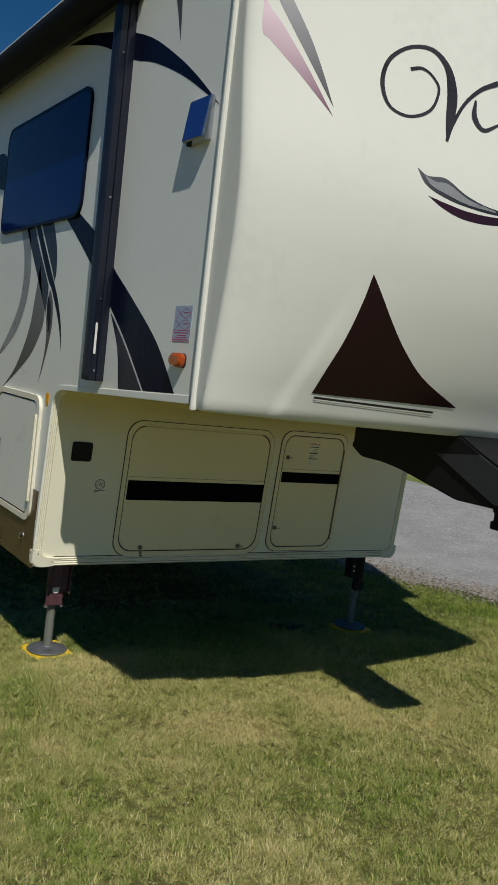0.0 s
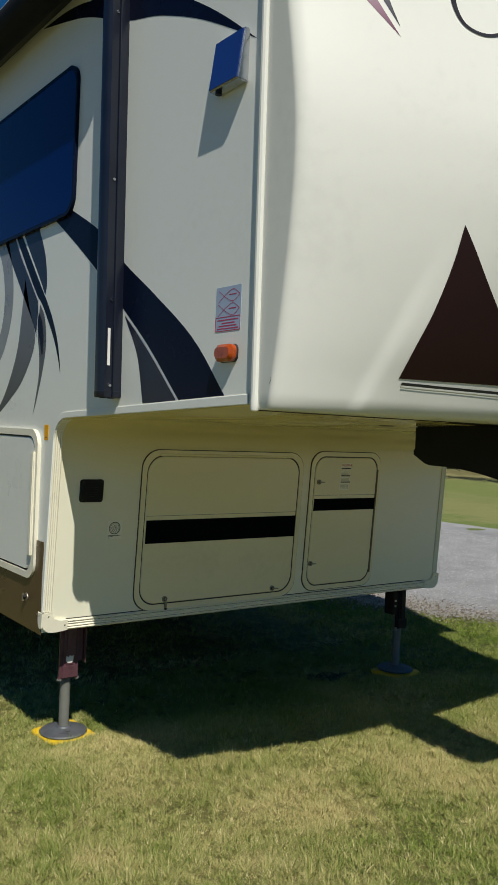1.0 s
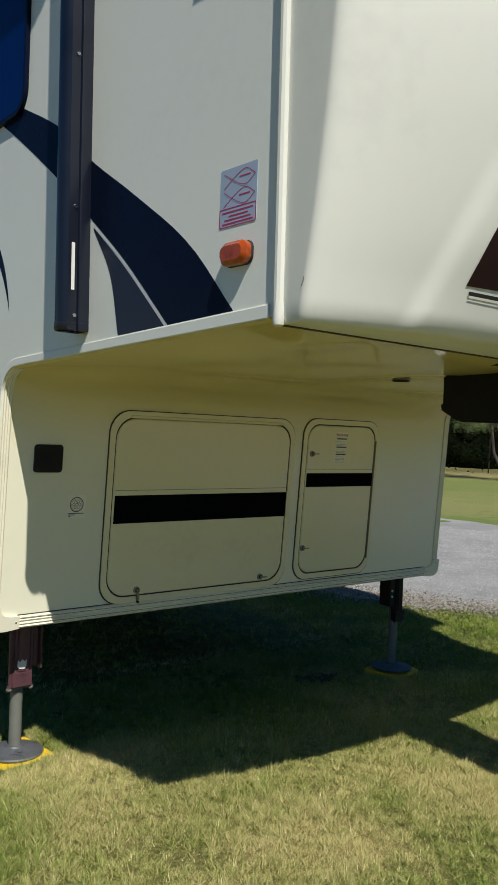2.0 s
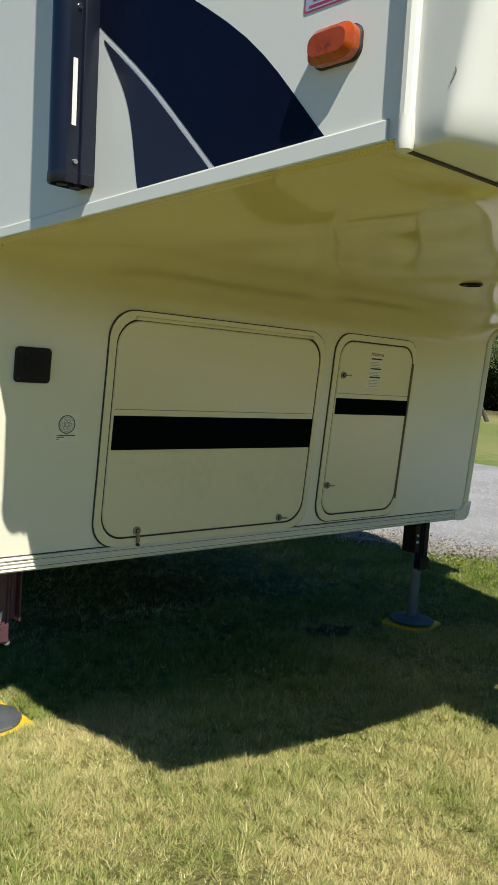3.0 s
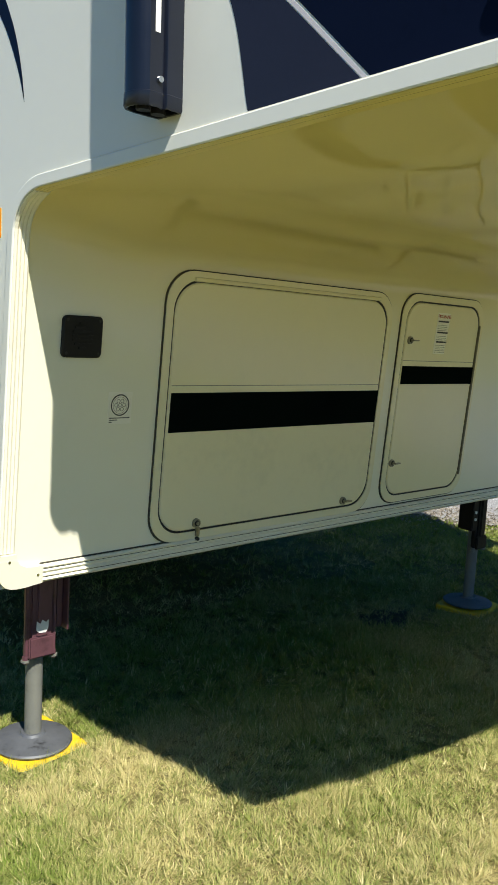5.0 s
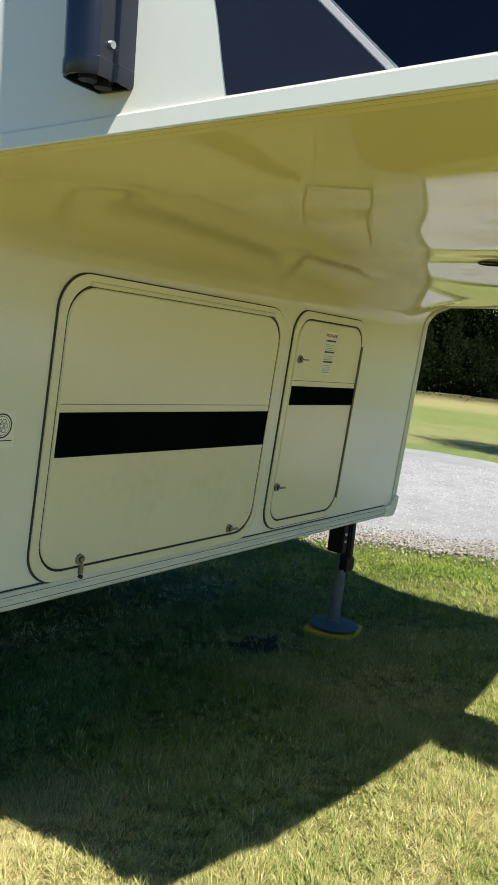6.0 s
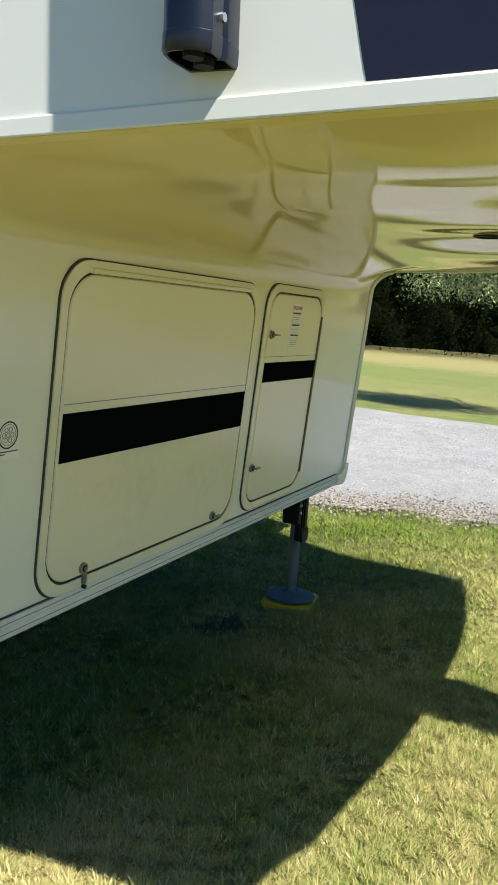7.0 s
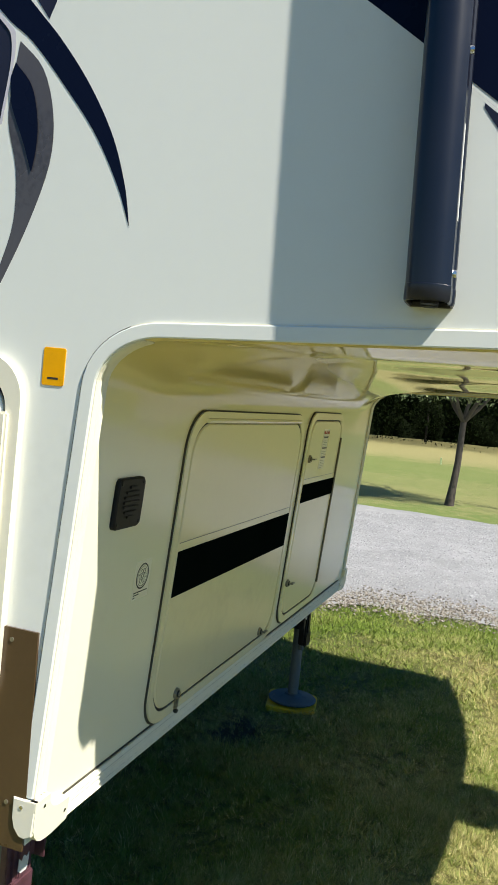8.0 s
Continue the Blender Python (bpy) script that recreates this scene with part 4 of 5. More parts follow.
part("decal", blade([(0.235, 3.097), (-0.04, 3.075), (-0.277, 3.025), (-0.521, 2.959), (-0.746, 2.875), (-0.98, 2.748), (-1.161, 2.632), (-1.345, 2.495)], [(0.235, 3.097), (-0.04, 3.03), (-0.25, 2.966), (-0.552, 2.841), (-0.772, 2.775), (-0.996, 2.684), (-1.17, 2.595), (-1.345, 2.495)], on_side, 40), NAVY, trailer, "navy swoosh")
part("decal", blade([(-0.08, 2.275), (-0.392, 2.123), (-0.605, 1.971), (-0.815, 1.844), (-1.072, 1.676), (-1.262, 1.49)], [(0.09, 2.275), (-0.15, 2.13), (-0.391, 1.971), (-0.615, 1.806), (-0.80, 1.665), (-1.005, 1.484)], on_side), NAVY, trailer, "broad navy stripe")
part("decal", blade([(-0.625, 1.784), (-0.80, 1.649), (-0.990, 1.483)], [(-0.625, 1.778), (-0.722, 1.64), (-0.772, 1.477)], on_side), INDIGO, trailer, "indigo stripe end")
part("decal", blade([(-0.60, 1.808), (-0.80, 1.659), (-1.000, 1.484)], [(-0.606, 1.804), (-0.80, 1.651), (-0.991, 1.484)], on_side, 16, 1, 0.0009), WHITEV, trailer)
part("decal", blade([(0.40, 2.245), (0.30, 2.14), (0.139, 1.970), (0.072, 1.902), (0.010, 1.826), (-0.041, 1.743), (-0.072, 1.662), (-0.087, 1.594)], [(0.46, 2.245), (0.37, 2.14), (0.201, 1.959), (0.127, 1.899), (0.052, 1.818), (-0.009, 1.744), (-0.058, 1.662), (-0.087, 1.594)], on_side, 40), NAVY, trailer, "navy swoosh blade")
part("decal", blade([(0.20, 2.245), (0.115, 2.11), (0.085, 1.99), (0.098, 1.935)], [(0.375, 2.245), (0.28, 2.14), (0.16, 2.01), (0.098, 1.935)], on_side), INDIGO, trailer, "indigo swoosh")
part("decal", blade([(0.152, 1.902), (0.102, 1.854), (0.075, 1.779), (0.074, 1.696), (0.107, 1.592), (0.153, 1.49), (0.187, 1.43)], [(0.152, 1.902), (0.161, 1.83), (0.163, 1.766), (0.140, 1.686), (0.136, 1.60), (0.156, 1.523), (0.187, 1.43)], on_side), GREYV, trailer, "grey swoosh blade")
part("decal", blade([(0.157, 1.866), (0.121, 1.826), (0.104, 1.77), (0.102, 1.72), (0.108, 1.681)], [(0.165, 1.84), (0.160, 1.80), (0.145, 1.765), (0.128, 1.73), (0.108, 1.681)], on_side, 20, 3, 0.0022), NAVY, trailer)
part("decal", blade([(0.475, 2.245), (0.38, 2.13), (0.21, 1.955), (0.168, 1.895), (0.176, 1.765)], [(0.61, 2.245), (0.49, 2.11), (0.30, 1.91), (0.225, 1.83), (0.176, 1.765)], on_side), INDIGO, trailer, "indigo swoosh")
part("decal", blade([(0.46, 2.245), (0.365, 2.13), (0.195, 1.95), (0.160, 1.90), (0.175, 1.762)], [(0.475, 2.245), (0.38, 2.13), (0.21, 1.955), (0.168, 1.895), (0.18, 1.762)], on_side, 24, 1, 0.002), WHITEV, trailer)
part("decal", blade([(0.33, 2.03), (0.27, 1.90), (0.192, 1.752), (0.30, 1.60), (0.46, 1.50), (0.80, 1.345)], [(0.33, 2.03), (0.36, 1.87), (0.40, 1.71), (0.50, 1.56), (0.62, 1.45), (0.80, 1.345)], on_side), SIDEGREY, trailer, "grey swoosh blade")
part("decal", blade([(0.56, 2.245), (0.49, 2.09), (0.47, 1.95), (0.51, 1.81), (0.64, 1.66), (0.95, 1.50)], [(0.70, 2.245), (0.61, 2.10), (0.58, 1.95), (0.62, 1.81), (0.74, 1.68), (0.95, 1.50)], on_side), SILVERV, trailer, "silver swoosh blade")
part("decal", blade([(1.05, 2.66), (1.2, 2.72), (1.4, 2.70)], [(1.05, 2.50), (1.2, 2.52), (1.4, 2.70)], on_side), NAVY, trailer, "navy swoosh")
part("decal", blade([(-0.86, 3.09), (-0.93, 2.94), (-0.985, 2.80)], [(-0.93, 3.09), (-0.965, 2.95), (-0.985, 2.80)], on_side), GREYV, trailer)

# awning: upright arm and rolled fabric
arm = part("awning_arm", bmesh.new(), ARM, trailer, "navy-black extruded awning arm")
bm = bmesh.new()
sec = [(0.0, -0.614), (-0.030, -0.618), (-0.034, -0.617), (-0.037, -0.611), (-0.041, -0.611), (-0.043, -0.615), (-0.066, -0.615)]
sec += [(-0.040 - 0.043 * math.cos(a) ** 0.5, -0.583 - 0.032 * math.sin(a)) for a in (radians(60 - 15 * k) for k in range(9))] + [(-0.050, -0.551), (0.0, -0.551)]
rr_ = [[bm.verts.new((x, y + 0.035 * (z - 1.515), z)) for x, y in sec] for z in (1.503, 3.16)]
for k in range(len(sec)):
    q = (k + 1) % len(sec)
    bm.faces.new((rr_[0][k], rr_[0][q], rr_[1][q], rr_[1][k]))
bm.faces.new(rr_[0][::-1])
bm.faces.new(rr_[1])
bmesh.ops.recalc_face_normals(bm, faces=bm.faces)
for e in bm.edges:
    e.smooth = e.calc_face_angle(0.0) < 0.6
bm.to_mesh(arm.data)
bm.free()
arm.data.polygons.foreach_set("use_smooth", [True] * len(arm.data.polygons))
bm = bmesh.new()
cup = [[bm.verts.new((-0.040 + (x + 0.040) * g_, -0.583 + (y + 0.583) * g_, z)) for x, y in sec] for z, g_ in ((1.519, 1.0), (1.518, 1.025), (1.500, 1.025), (1.496, 0.97), (1.4965, 0.88), (1.503, 0.86))]
for p, q in zip(cup, cup[1:]):
    for k in range(len(sec)):
        m_ = (k + 1) % len(sec)
        bm.faces.new((p[k], p[m_], q[m_], q[k]))
bm.faces.new(cup[0][::-1])
bm.faces.new(cup[-1])
for v in bm.verts:
    v.co.x = min(v.co.x, -0.0005)
part("end_cap", bm, ARM, arm, "black plastic end cap", True)
for x_, y_ in ((-0.058, -0.588), (-0.026, -0.584)):
    part("end_foot", cyl(bmesh.new(), (x_, y_, 1.504), (x_, y_, 1.4935), 0.013, 0.012, 14), BLACKPL, arm)
for z in (1.538, 1.838, 2.259, 2.85):
    y = -0.613 + 0.035 * (z - 1.515)
    part("screw", cyl(bmesh.new(), (-0.047, y, z), (-0.047, y - 0.0065, z), 0.0062, 0.005, 12), CHROME, arm, "bright screw head")
part("label", plate([(-0.057, 1.608), (-0.047, 1.608), (-0.047, 1.738), (-0.057, 1.738)], lambda u, v, o: (u, -0.615 + 0.035 * (v - 1.515) - o, v), 0.0006), PAPER, arm, "narrow white label")
roll = part("awning_roll", cyl(bmesh.new(), (-0.100, -0.60, 3.125), (-0.100, 4.5, 3.125), 0.070, n=28), mat("black_awning_fabric", (0.010, 0.011, 0.013), 0.7, spec=0.15, var=0.3, scale=8, fine=60, bump=0.15), trailer, "rolled black awning under the roof edge", True)
part("roll_end", cyl(bmesh.new(), (-0.100, -0.66, 3.125), (-0.100, -0.60, 3.125), 0.058, 0.072, 24), BLACKPL, roll)
part("roll_bracket", box(-0.12, 0.0, -0.625, -0.545, 3.06, 3.16, 0.012), ARM, roll)
# added behind the roll so that no sun slips down the wall
part("roll_light_stop", box(-0.050, -0.0005, -0.54, 4.5, 3.10, 3.20, 0.006), ARM, roll, "added dark rail that stops sun behind the awning roll")
part("roll_cover", box(-0.135, -0.060, -0.59, 4.5, 3.188, 3.204, 0.004), WALL, roll, "pale weather strip over the roll")

# porch light
lamp = part("porch_light", bmesh.new(), CHROME, trailer, "wedge-shaped porch light, sky reflection painted blue on its glossy face")
bm = bmesh.new()
pts = [(0.0, -1.31, 2.385), (0.0, -1.163, 2.385), (0.0, -1.163, 2.538), (0.0, -1.31, 2.538), (-0.040, -1.31, 2.387), (-0.040, -1.163, 2.387), (-0.020, -1.163, 2.538), (-0.020, -1.31, 2.538)]
vs = [bm.verts.new(p) for p in pts]
for f in ((0, 1, 2, 3), (4, 5, 6, 7), (0, 1, 5, 4), (2, 3, 7, 6), (1, 2, 6, 5), (0, 3, 7, 4)):
    bm.faces.new([vs[k] for k in f])
bmesh.ops.recalc_face_normals(bm, faces=bm.faces)
bmesh.ops.bevel(bm, geom=bm.edges[:], offset=0.004, segments=2, affect="EDGES")
bm.to_mesh(lamp.data)
bm.free()
bm = bmesh.new()
vs = [bm.verts.new(p) for p in ((-0.0415, -1.304, 2.392), (-0.0415, -1.168, 2.392), (-0.0230, -1.168, 2.534), (-0.0230, -1.304, 2.534))]
bm.faces.new(vs)
ext = bmesh.ops.extrude_face_region(bm, geom=bm.faces[:])["geom"]
for v in ext:
    if isinstance(v, bmesh.types.BMVert):
        v.co.x += 0.004
part("lens", bm, BLUEFACE, lamp, "glossy lens with the sky's reflection painted blue")
part("switch", cyl(bmesh.new(), (-0.028, -1.20, 2.387), (-0.028, -1.20, 2.374), 0.010, n=12), BLACKPL, lamp)

# marker lamp
mk = part("marker_lamp", plate(round_rect(-1.314, -1.222, 1.594, 1.646, 0.018, 6), on_side, 0.006, 0.0, 0.002), SEAL, trailer, "amber marker lamp")
part("lens", plate(round_rect(-1.313, -1.223, 1.595, 1.645, 0.020, 6), on_side, 0.022, 0.006, 0.009), AMBER, mk, "amber plastic lens", True)
# dealer label
dl = part("label", plate(round_rect(-1.318, -1.192, 1.686, 1.815, 0.004, 2), on_side, 0.0008), BLUEPAPER, trailer, "pale blue label with crimson fish outlines")
o = round_rect(-1.318, -1.192, 1.686, 1.728, 0.004, 2)
part("print_frame", hoop(o, shrink(o, 0.0022), on_side, 0.0004, 0.0008), CRIMSON, dl)
for z0 in (1.748, 1.788):
    part("print_curve", ribbon([(-1.205, z0 - 0.017), (-1.245, z0 + 0.006), (-1.28, z0 + 0.017), (-1.312, z0)], [0.0017] * 4, on_side, 20, 0.0013), CRIMSON, dl)
    part("print_curve", ribbon([(-1.205, z0 + 0.017), (-1.245, z0 - 0.006), (-1.28, z0 - 0.017), (-1.312, z0)], [0.0017] * 4, on_side, 20, 0.0015), CRIMSON, dl)
    part("print_bar", plate([(-1.295, z0 + 0.004), (-1.258, z0 + 0.004), (-1.258, z0 + 0.001), (-1.295, z0 + 0.001)], on_side, 0.0004, 0.0008), CRIMSON, dl)
for z0, a, b in ((1.720, -1.308, -1.202), (1.711, -1.290, -1.225), (1.703, -1.300, -1.210), (1.695, -1.308, -1.202)):
    part("print_bar", plate([(a, z0), (b, z0), (b, z0 - 0.0032), (a, z0 - 0.0032)], on_side, 0.0004, 0.0008), CRIMSON, dl)
# reflector, skirt, side locker
part("reflector", plate(round_rect(0.009, 0.052, 1.327, 1.391, 0.004, 3), on_side, 0.0014, 0.0, 0.0005), YELLOWREF, trailer, "amber rectangular reflector")
part("print_bar", plate([(0.020, 1.341), (0.041, 1.341), (0.041, 1.3375), (0.020, 1.3375)], on_side, 0.0003, 0.0014), INK, trailer)
part("skirt", plate([(0.012, 0.905), (0.115, 0.905), (0.115, 0.80), (REAR, 0.80), (REAR, 0.520), (0.006, 0.520), (0.006, 0.60)], on_side, 0.005), BROWN, trailer, "dark brown painted lower skirt")
for y, z in ((0.062, 0.885), (0.045, 0.60)):
    part("screw", cyl(bmesh.new(), (-0.004, y, z), (-0.0068, y, z), 0.004, n=10), LATCH, trailer)
lk = part("skirt_latch", cyl(bmesh.new(), (-0.004, 0.164, 0.651), (-0.010, 0.164, 0.651), 0.018, 0.016, 18), LATCH, trailer, "dull metal twist latch")
part("knob", cyl(bmesh.new(), (-0.010, 0.164, 0.651), (-0.022, 0.164, 0.651), 0.010, 0.008, 14), BLACKPL, lk)
part("tab", box(-0.026, -0.018, 0.160, 0.168, 0.633, 0.669, 0.002), LATCH, lk)
o = round_rect(0.080, 0.80, 0.735, 1.370, 0.075)
sd = part("side_locker", plate(shrink(o, 0.036), on_side, 0.013, 0.0, 0.003), WALL, trailer, "white side locker door")
part("frame", hoop(o, shrink(o, 0.028), on_side, 0.016), TRIM, sd, "white frame")
part("seal", hoop(shrink(o, 0.028), shrink(o, 0.0355), on_side, 0.005), SEAL, sd)
part("hinge", box(-0.026, -0.004, 0.100, 0.130, 0.835, 1.275, 0.004), TRIM, sd, "white hinge strip")
part("latch", plate(round_rect(0.66, 0.70, 1.00, 1.09, 0.015, 4), on_side, 0.018, 0.012, 0.004), BLACKPL, sd, "black paddle latch")

# overhang hole and pin box
hx, hy = 1.250, -0.695
hz = belly_z(hy) + sag(hx, hy)
part("hole", lathe(bmesh.new(), (hx, hy), [(0.035, hz - 0.001), (0.033, hz - 0.004), (0.030, hz - 0.005), (0.028, hz + 0.002), (0.0281, hz + 0.05)], 28), BLACKPL, trailer, "dark round opening in the underside")
pin = part("pin_box", bmesh.new(), LEGBLACK, trailer, "black steel hitch pin box")
bm = bmesh.new()
prof_pin = [(-1.0, 1.45), (-1.0, 1.348), (-0.984, 1.340), (-1.062, 1.297), (-1.20, 1.294), (-1.32, 1.279), (-1.65, 1.209), (-1.93, 1.213), (-1.98, 1.245), (-1.98, 1.315), (-1.75, 1.409), (-1.63, 1.466)]
a = [bm.verts.new((1.09, y, z)) for y, z in prof_pin]
b = [bm.verts.new((1.345, y, z)) for y, z in prof_pin]
for k in range(len(prof_pin)):
    j = (k + 1) % len(prof_pin)
    bm.faces.new((a[k], a[j], b[j], b[k]))
bm.faces.new(a)
bm.faces.new(b[::-1])
bmesh.ops.recalc_face_normals(bm, faces=bm.faces)
bmesh.ops.bevel(bm, geom=bm.edges[:], offset=0.008, segments=2, affect="EDGES")
bm.to_mesh(pin.data)
bm.free()
part("mounting_plate", box(0.93, 1.51, -1.36, -1.03, belly_z(-1.2) - 0.012, belly_z(-1.2) - 0.004, 0.002), LEGBLACK, pin)
# lighter than the box: the sun on its front part is in this colour
part("side_plate", plate([(-1.525, 1.378), (-1.745, 1.404), (-1.95, 1.315), (-1.95, 1.240), (-1.85, 1.228)], lambda u, v, o: (1.09 - o, u, v), 0.008), mat("sunlit_navy_black_paint", (0.026, 0.029, 0.040), 0.4, var=0.35, scale=25, fine=160, bump=0.08), pin, "scuffed navy-black side plate, painted lighter for the sun on it")
part("king_pin", lathe(bmesh.new(), (1.217, -1.80), [(0.075, 1.225), (0.075, 1.207), (0.047, 1.205), (0.047, 1.188), (0.040, 1.184), (0.040, 1.152), (0.050, 1.148), (0.050, 1.122)], 24), LEGBLACK, pin)

# landing legs
for lx, ly, steel, tag, ang in ((0.186, 0.16, LEGPLUM, "plum-painted landing leg with a round foot", 6), (2.262, 0.13, LEGBLACK, "black landing leg with a round foot", 12)):
    plum = steel is LEGPLUM
    front = ly - 0.036
    leg = part("landing_leg", box(lx - 0.033, lx + 0.033, front, front + 0.03, 0.285, 0.56, 0.006), steel, trailer, tag)
    part("channel_lip", box(lx - 0.044, lx - 0.034, front + 0.004, front + 0.016, 0.290, 0.55, 0.002), steel, leg)
    part("channel_web", box(lx - 0.016, lx + 0.016, front - 0.006, front + 0.002, 0.342, 0.55, 0.003), steel, leg)
    part("collar", box(lx - 0.038, lx + 0.038, front - 0.007, front + 0.004, 0.285, 0.342, 0.004), steel, leg)
    if plum:
        part("channel_lip", box(lx + 0.034, lx + 0.044, front + 0.004, front + 0.016, 0.290, 0.55, 0.002), steel, leg)
        part("bracket", box(lx + 0.047, lx + 0.068, front + 0.012, front + 0.035, 0.350, 0.56, 0.003), steel, leg)
        part("bracket", box(lx + 0.070, lx + 0.075, front - 0.008, front + 0.040, 0.345, 0.56, 0.001), steel, leg)
    else:
        part("bracket", box(lx - 0.078, lx - 0.045, front, front + 0.07, 0.37, 0.56, 0.003), steel, leg)
    for dx in (-0.040, 0.040):
        bolt = part("bolt", cyl(bmesh.new(), (lx + dx, front + 0.010, 0.272), (lx + dx, front + 0.010, 0.292), 0.0085, n=6), LEGPLUM if plum else TUBE, leg)
        part("nut", cyl(bmesh.new(), (lx + dx, front + 0.010, 0.276), (lx + dx, front + 0.010, 0.282), 0.012, n=6), TUBE, bolt)
    if plum:
        part("label", plate([(lx + 0.016, 0.385), (lx + 0.009, 0.379), (lx - 0.002, 0.387), (lx - 0.008, 0.377), (lx - 0.018, 0.386), (lx - 0.020, 0.362), (lx - 0.010, 0.353), (lx + 0.008, 0.352), (lx + 0.015, 0.362)], lambda u, v, o: (u, front - 0.006 - o, v), 0.001), PAPER, leg, "torn white label")
    else:
        for dz in (0.42, 0.45):
            part("bolt", cyl(bmesh.new(), (lx - 0.062, front, dz), (lx - 0.062, front - 0.006, dz), 0.006, n=8), PAPER, leg)
    part("tube", cyl(bmesh.new(), (lx, ly, 0.05), (lx, ly, 0.56), 0.0228, n=28), TUBE if plum else SHADETUBE, leg, "grey steel inner tube", True)
    part("foot", lathe(bmesh.new(), (lx, ly), [(0.05, 0.034), (0.103, 0.037), (0.105, 0.042), (0.101, 0.046), (0.05, 0.055), (0.034, 0.060), (0.030, 0.066)], 40), FOOT, leg, "round dished steel foot", True)
    o = round_rect(-0.108, 0.108, -0.108, 0.108, 0.020, 3)
    bm = plate(o, lambda u, v, q: (u, v, q), 0.026, 0.0, 0.005)
    pad = obj("levelling_block", bm, YPAD)
    pad.matrix_world = pose(lx, ly, 0.011 if plum else 0.004, 1.5, -1, ang)
    tagged(pad, "yellow plastic levelling block pressed into the grass", "levelling block", group="levelling blocks under the jacks")


# ---------------------------------------------------------------- trees
def limb(bm, p, d, length, r, depth, tips, seed):
    """A tapered, bending limb that forks."""
    pts = [p]
    for k in range(4):
        d = (d + Vector((seed.uniform(-0.16, 0.16), seed.uniform(-0.16, 0.16), seed.uniform(-0.05, 0.16)))).normalized()
        pts.append(pts[-1] + d * length / 4)
    for k in range(4):
        cyl(bm, pts[k], pts[k + 1], r * (1 - 0.11 * k), r * (1 - 0.11 * (k + 1)), 8)
    tips += pts[2:]
    if depth:
        for _ in range(3 if depth > 1 else 2):
            side = Vector((seed.uniform(-1, 1), seed.uniform(-1, 1), seed.uniform(0.0, 0.7))).normalized()
            limb(bm, pts[-1] if seed.random() < 0.6 else pts[3], (d * 0.6 + side * 0.8).normalized(), length * 0.72, r * 0.55, depth - 1, tips, seed)


def leaves(tips, spread, per, size, low, seed):
    """Many small leaf blades in loose clumps round the twigs."""
    g = np.random.default_rng(seed)
    c = np.array([tuple(t) for t in tips])
    n = len(c) * per
    clump = g.normal(0, spread, (len(c) * 6, 3)) + np.repeat(c, 6, 0)
    q = clump[g.integers(0, len(clump), n)] + g.normal(0, spread * 0.28, (n, 3))
    q = q[q[:, 2] > low + g.uniform(0, 0.3, n)]
    n = len(q)
    a = g.normal(0, 1, (n, 3))
    a /= np.linalg.norm(a, axis=1)[:, None]
    b = np.cross(a, g.normal(0, 1, (n, 3)))
    b /= np.linalg.norm(b, axis=1)[:, None]
    s = size * g.uniform(0.6, 1.4, (n, 1))
    v = np.stack([q - a * s, q + b * s * 0.42, q + a * s, q - b * s * 0.42], 1).reshape(-1, 3)
    return v, np.arange(4 * n).reshape(n, 4)


def tree(x, y, lean, height, seed, label, low):
    r = random.Random(seed)
    top = new("tree")
    top.location = (x, y, 0)
    bm = bmesh.new()
    tips = []
    base = Vector((0, 0, 0.0))
    fork = Vector((lean[0], lean[1], height * 0.245))
    mid = base.lerp(fork, 0.5) + Vector((lean[0] * 0.25, lean[1] * 0.3, 0))
    cyl(bm, base, (base + mid) / 2, 0.076, 0.056, 12)
    cyl(bm, (base + mid) / 2, mid, 0.056, 0.050, 12)
    cyl(bm, mid, fork, 0.050, 0.046, 12)
    for k in range(5):
        a = 2 * math.pi * k / 5 + r.uniform(-0.4, 0.4)
        limb(bm, fork, Vector((math.cos(a) * 0.8, math.sin(a) * 0.8, r.uniform(0.45, 1.1))).normalized(), height * 0.24, 0.033, 2, tips, r)
    part("trunk", bm, BARK, top, "grey-brown branching trunk", True)
    for _ in range(46):
        a, q = r.uniform(0, 2 * math.pi), r.uniform(0.7, 2.3)
        tips.append(fork + Vector((math.cos(a) * q, math.sin(a) * q, r.uniform(0.15, 1.5) - 0.1 * q)))
    for _ in range(16):
        tips.append(Vector((r.uniform(-0.9, 0.2), r.uniform(0.2, 1.25), r.uniform(1.75, 2.3))))
    v, f = leaves(tips, 0.33, 280, 0.026, low, seed)
    v[:, 0] = v[:, 0] * 0.5 - 0.25
    crown = soup("crown", v, f, LEAF)
    crown.parent = top
    crown["label"] = "loose crown of small green leaves"
    tagged(top, label, "tree")
    return top


tree(11.35, 0.36, (0.03, -0.07), 5.2, 11, "young shade tree with a leaning trunk on the lawn", 1.5)
tree(22.6, 12.4, (-0.3, 0.45), 7.5, 23, "grey-green shade tree with a forked trunk before the woods", 1.5)

stake = part("marker_stake", box(21.56, 21.60, 1.58, 1.62, -0.03, 0.20, 0.004), mat("pale_green_stake", (0.45, 0.55, 0.30), 0.6), None)
tagged(stake, "short pale green marker stake in the far lawn", "stake")

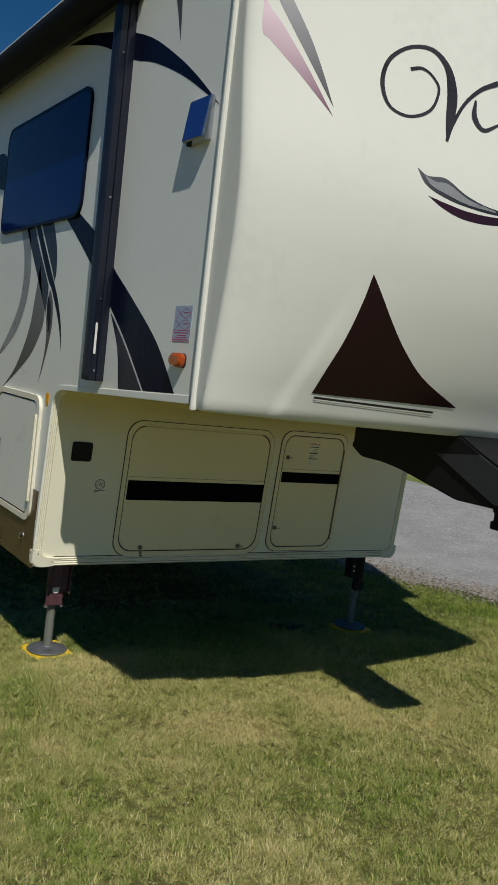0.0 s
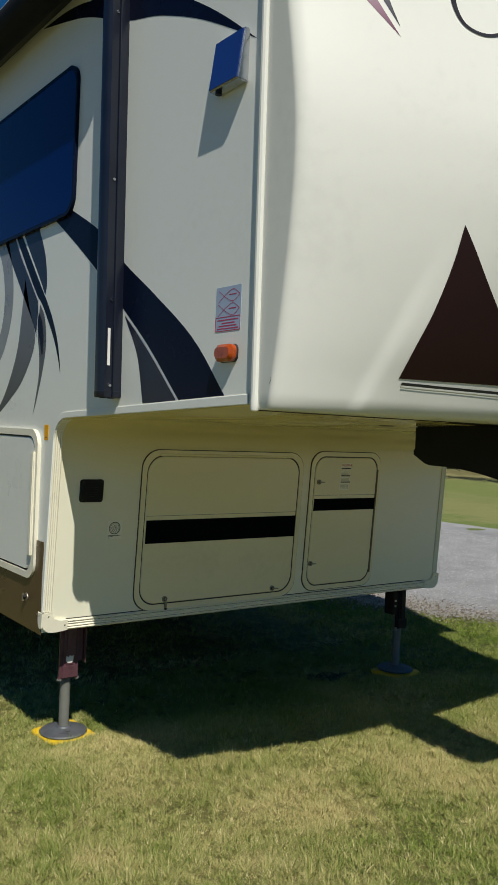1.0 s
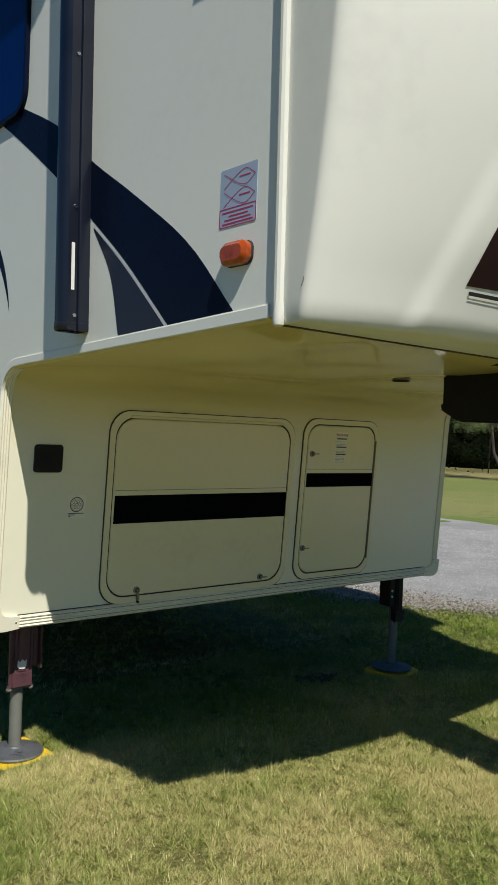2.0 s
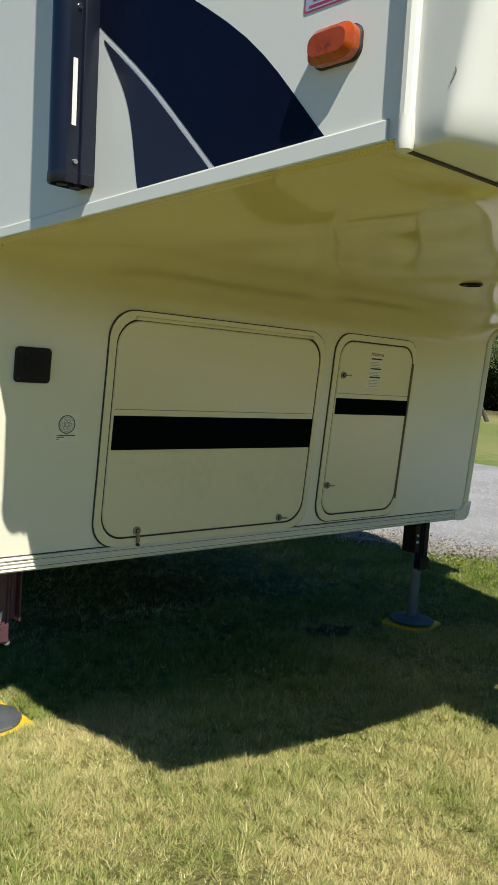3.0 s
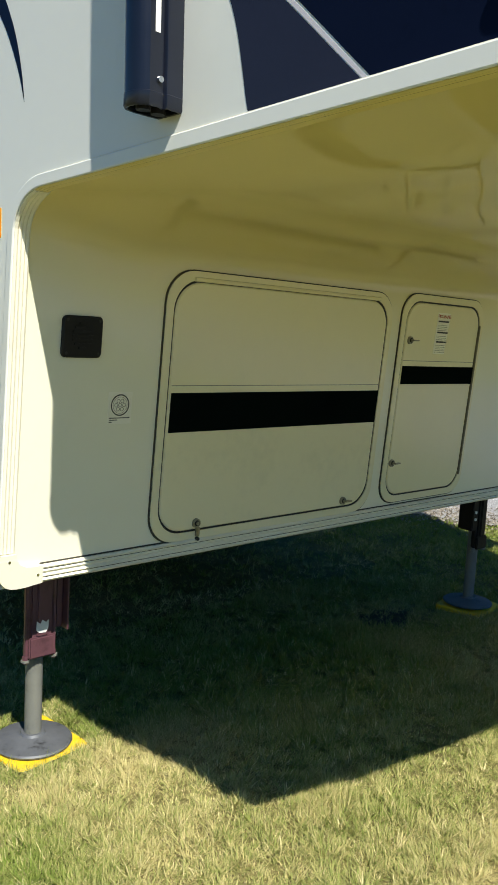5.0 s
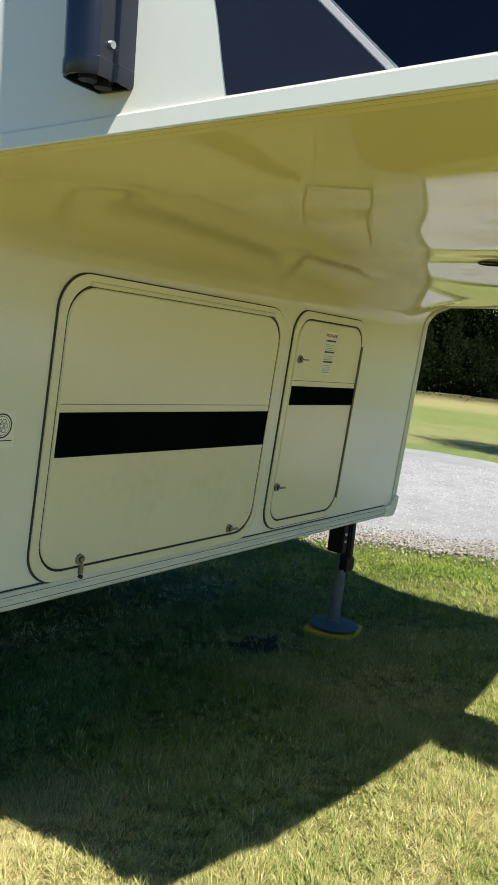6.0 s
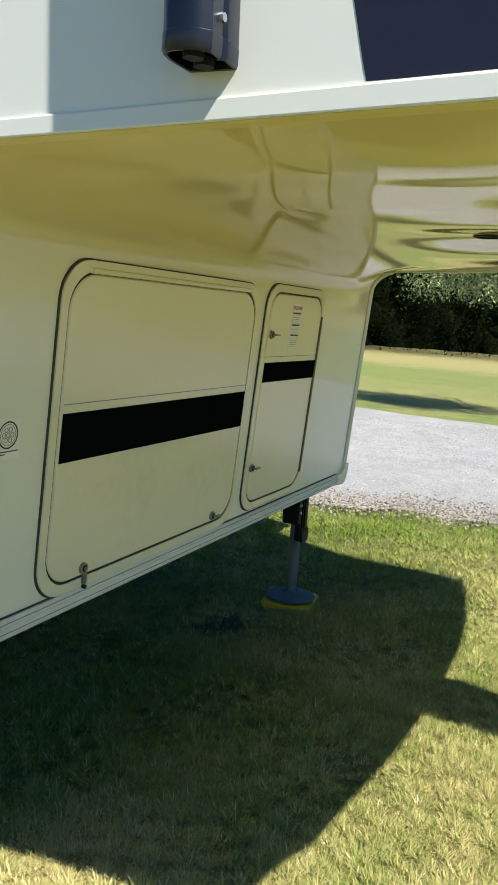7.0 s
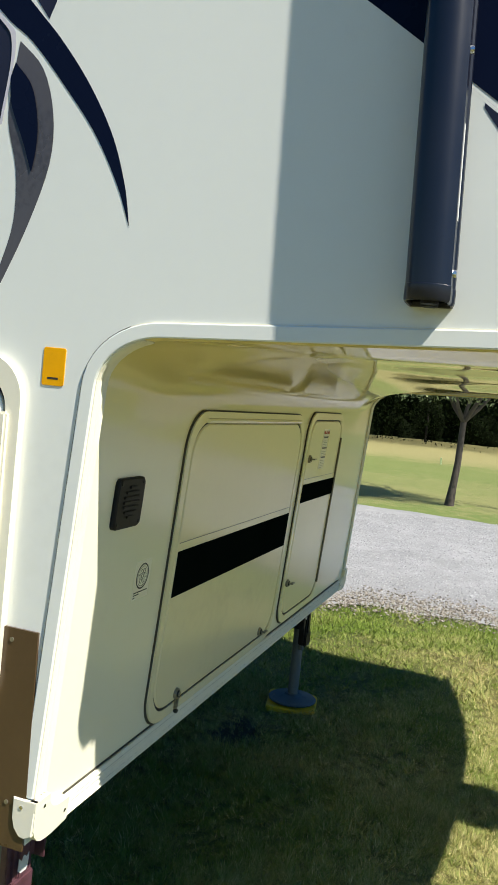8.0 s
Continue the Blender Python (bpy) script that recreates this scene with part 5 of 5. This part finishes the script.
# far woods: trunks and dark foliage in several rows
g = np.random.default_rng(9)
line = bezier([(40, -34), (34, -14), (31.5, 0), (29.5, 6.5), (23.8, 14.8), (14, 32), (0, 52), (-20, 62)], 200)
bm = bmesh.new()
cents = []
for k in range(200):
    for row in range(3):
        p = line[k]
        away = np.array(p) / (np.linalg.norm(p) + 1e-9)
        q = p + away * (row * 3.2 + g.uniform(0.0, 2.2)) + g.normal(0, 0.5, 2)
        hgt = g.uniform(9, 14)
        if g.random() < 0.03:
            bend_ = g.normal(0, 0.5, 2)
            cyl(bm, (q[0], q[1], -0.1), (q[0] + bend_[0], q[1] + bend_[1], hgt * 0.7), g.uniform(0.03, 0.07), 0.025, 6)
        low = g.choice([0.6, 1.6, 2.6]) if row == 0 else 0.3
        m_ = 130
        ang, rad = g.uniform(0, 2 * np.pi, m_), g.uniform(0.2, 1.9, m_)
        hh = low + (hgt - low) * g.uniform(0, 1, m_)
        rad *= 1.15 - 0.6 * (hh - low) / (hgt - low)
        cents.append(np.stack([q[0] + rad * np.cos(ang), q[1] + rad * np.sin(ang), hh], -1))
me = bpy.data.meshes.new("wood_trunks")
bm.to_mesh(me)
bm.free()
me.materials.append(WOODTRUNK)
wt = new("woodland_trunks", me)
tagged(wt, "slender pale trunks at the edge of the far woods", "woodland", kind="stuff")
cc = np.concatenate(cents)
cc = np.repeat(cc, 4, 0) + g.normal(0, 0.30, (len(cc) * 4, 3))
n = len(cc)
a = g.normal(0, 1, (n, 3))
a /= np.linalg.norm(a, axis=1)[:, None]
b = np.cross(a, g.normal(0, 1, (n, 3)))
b /= np.linalg.norm(b, axis=1)[:, None]
s = g.uniform(0.03, 0.085, (n, 1))
v = np.stack([cc - a * s, cc + b * s * 0.9, cc + a * s], 1).reshape(-1, 3)
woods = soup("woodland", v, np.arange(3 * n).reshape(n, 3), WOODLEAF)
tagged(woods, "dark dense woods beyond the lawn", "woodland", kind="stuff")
# a near-black sheet behind the first rows, with the woods' deep shade painted in
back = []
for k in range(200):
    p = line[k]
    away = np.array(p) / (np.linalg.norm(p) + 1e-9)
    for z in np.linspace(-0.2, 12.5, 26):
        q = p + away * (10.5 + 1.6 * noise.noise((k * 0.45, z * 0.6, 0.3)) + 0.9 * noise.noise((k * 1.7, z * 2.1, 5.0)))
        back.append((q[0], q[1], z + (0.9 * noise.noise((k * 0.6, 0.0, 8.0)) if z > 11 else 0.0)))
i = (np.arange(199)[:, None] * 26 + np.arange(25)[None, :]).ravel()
deep_wood = soup("woodland", np.array(back), np.stack([i, i + 1, i + 27, i + 26], -1), mat("deep_wood_shade", (0.006, 0.009, 0.004), 0.9, var=0.5, scale=0.8, fine=6, bump=0.9, spec=0.02))
tagged(deep_wood, "dark sheet painted as the unlit depth of the woods", "woodland", kind="stuff")
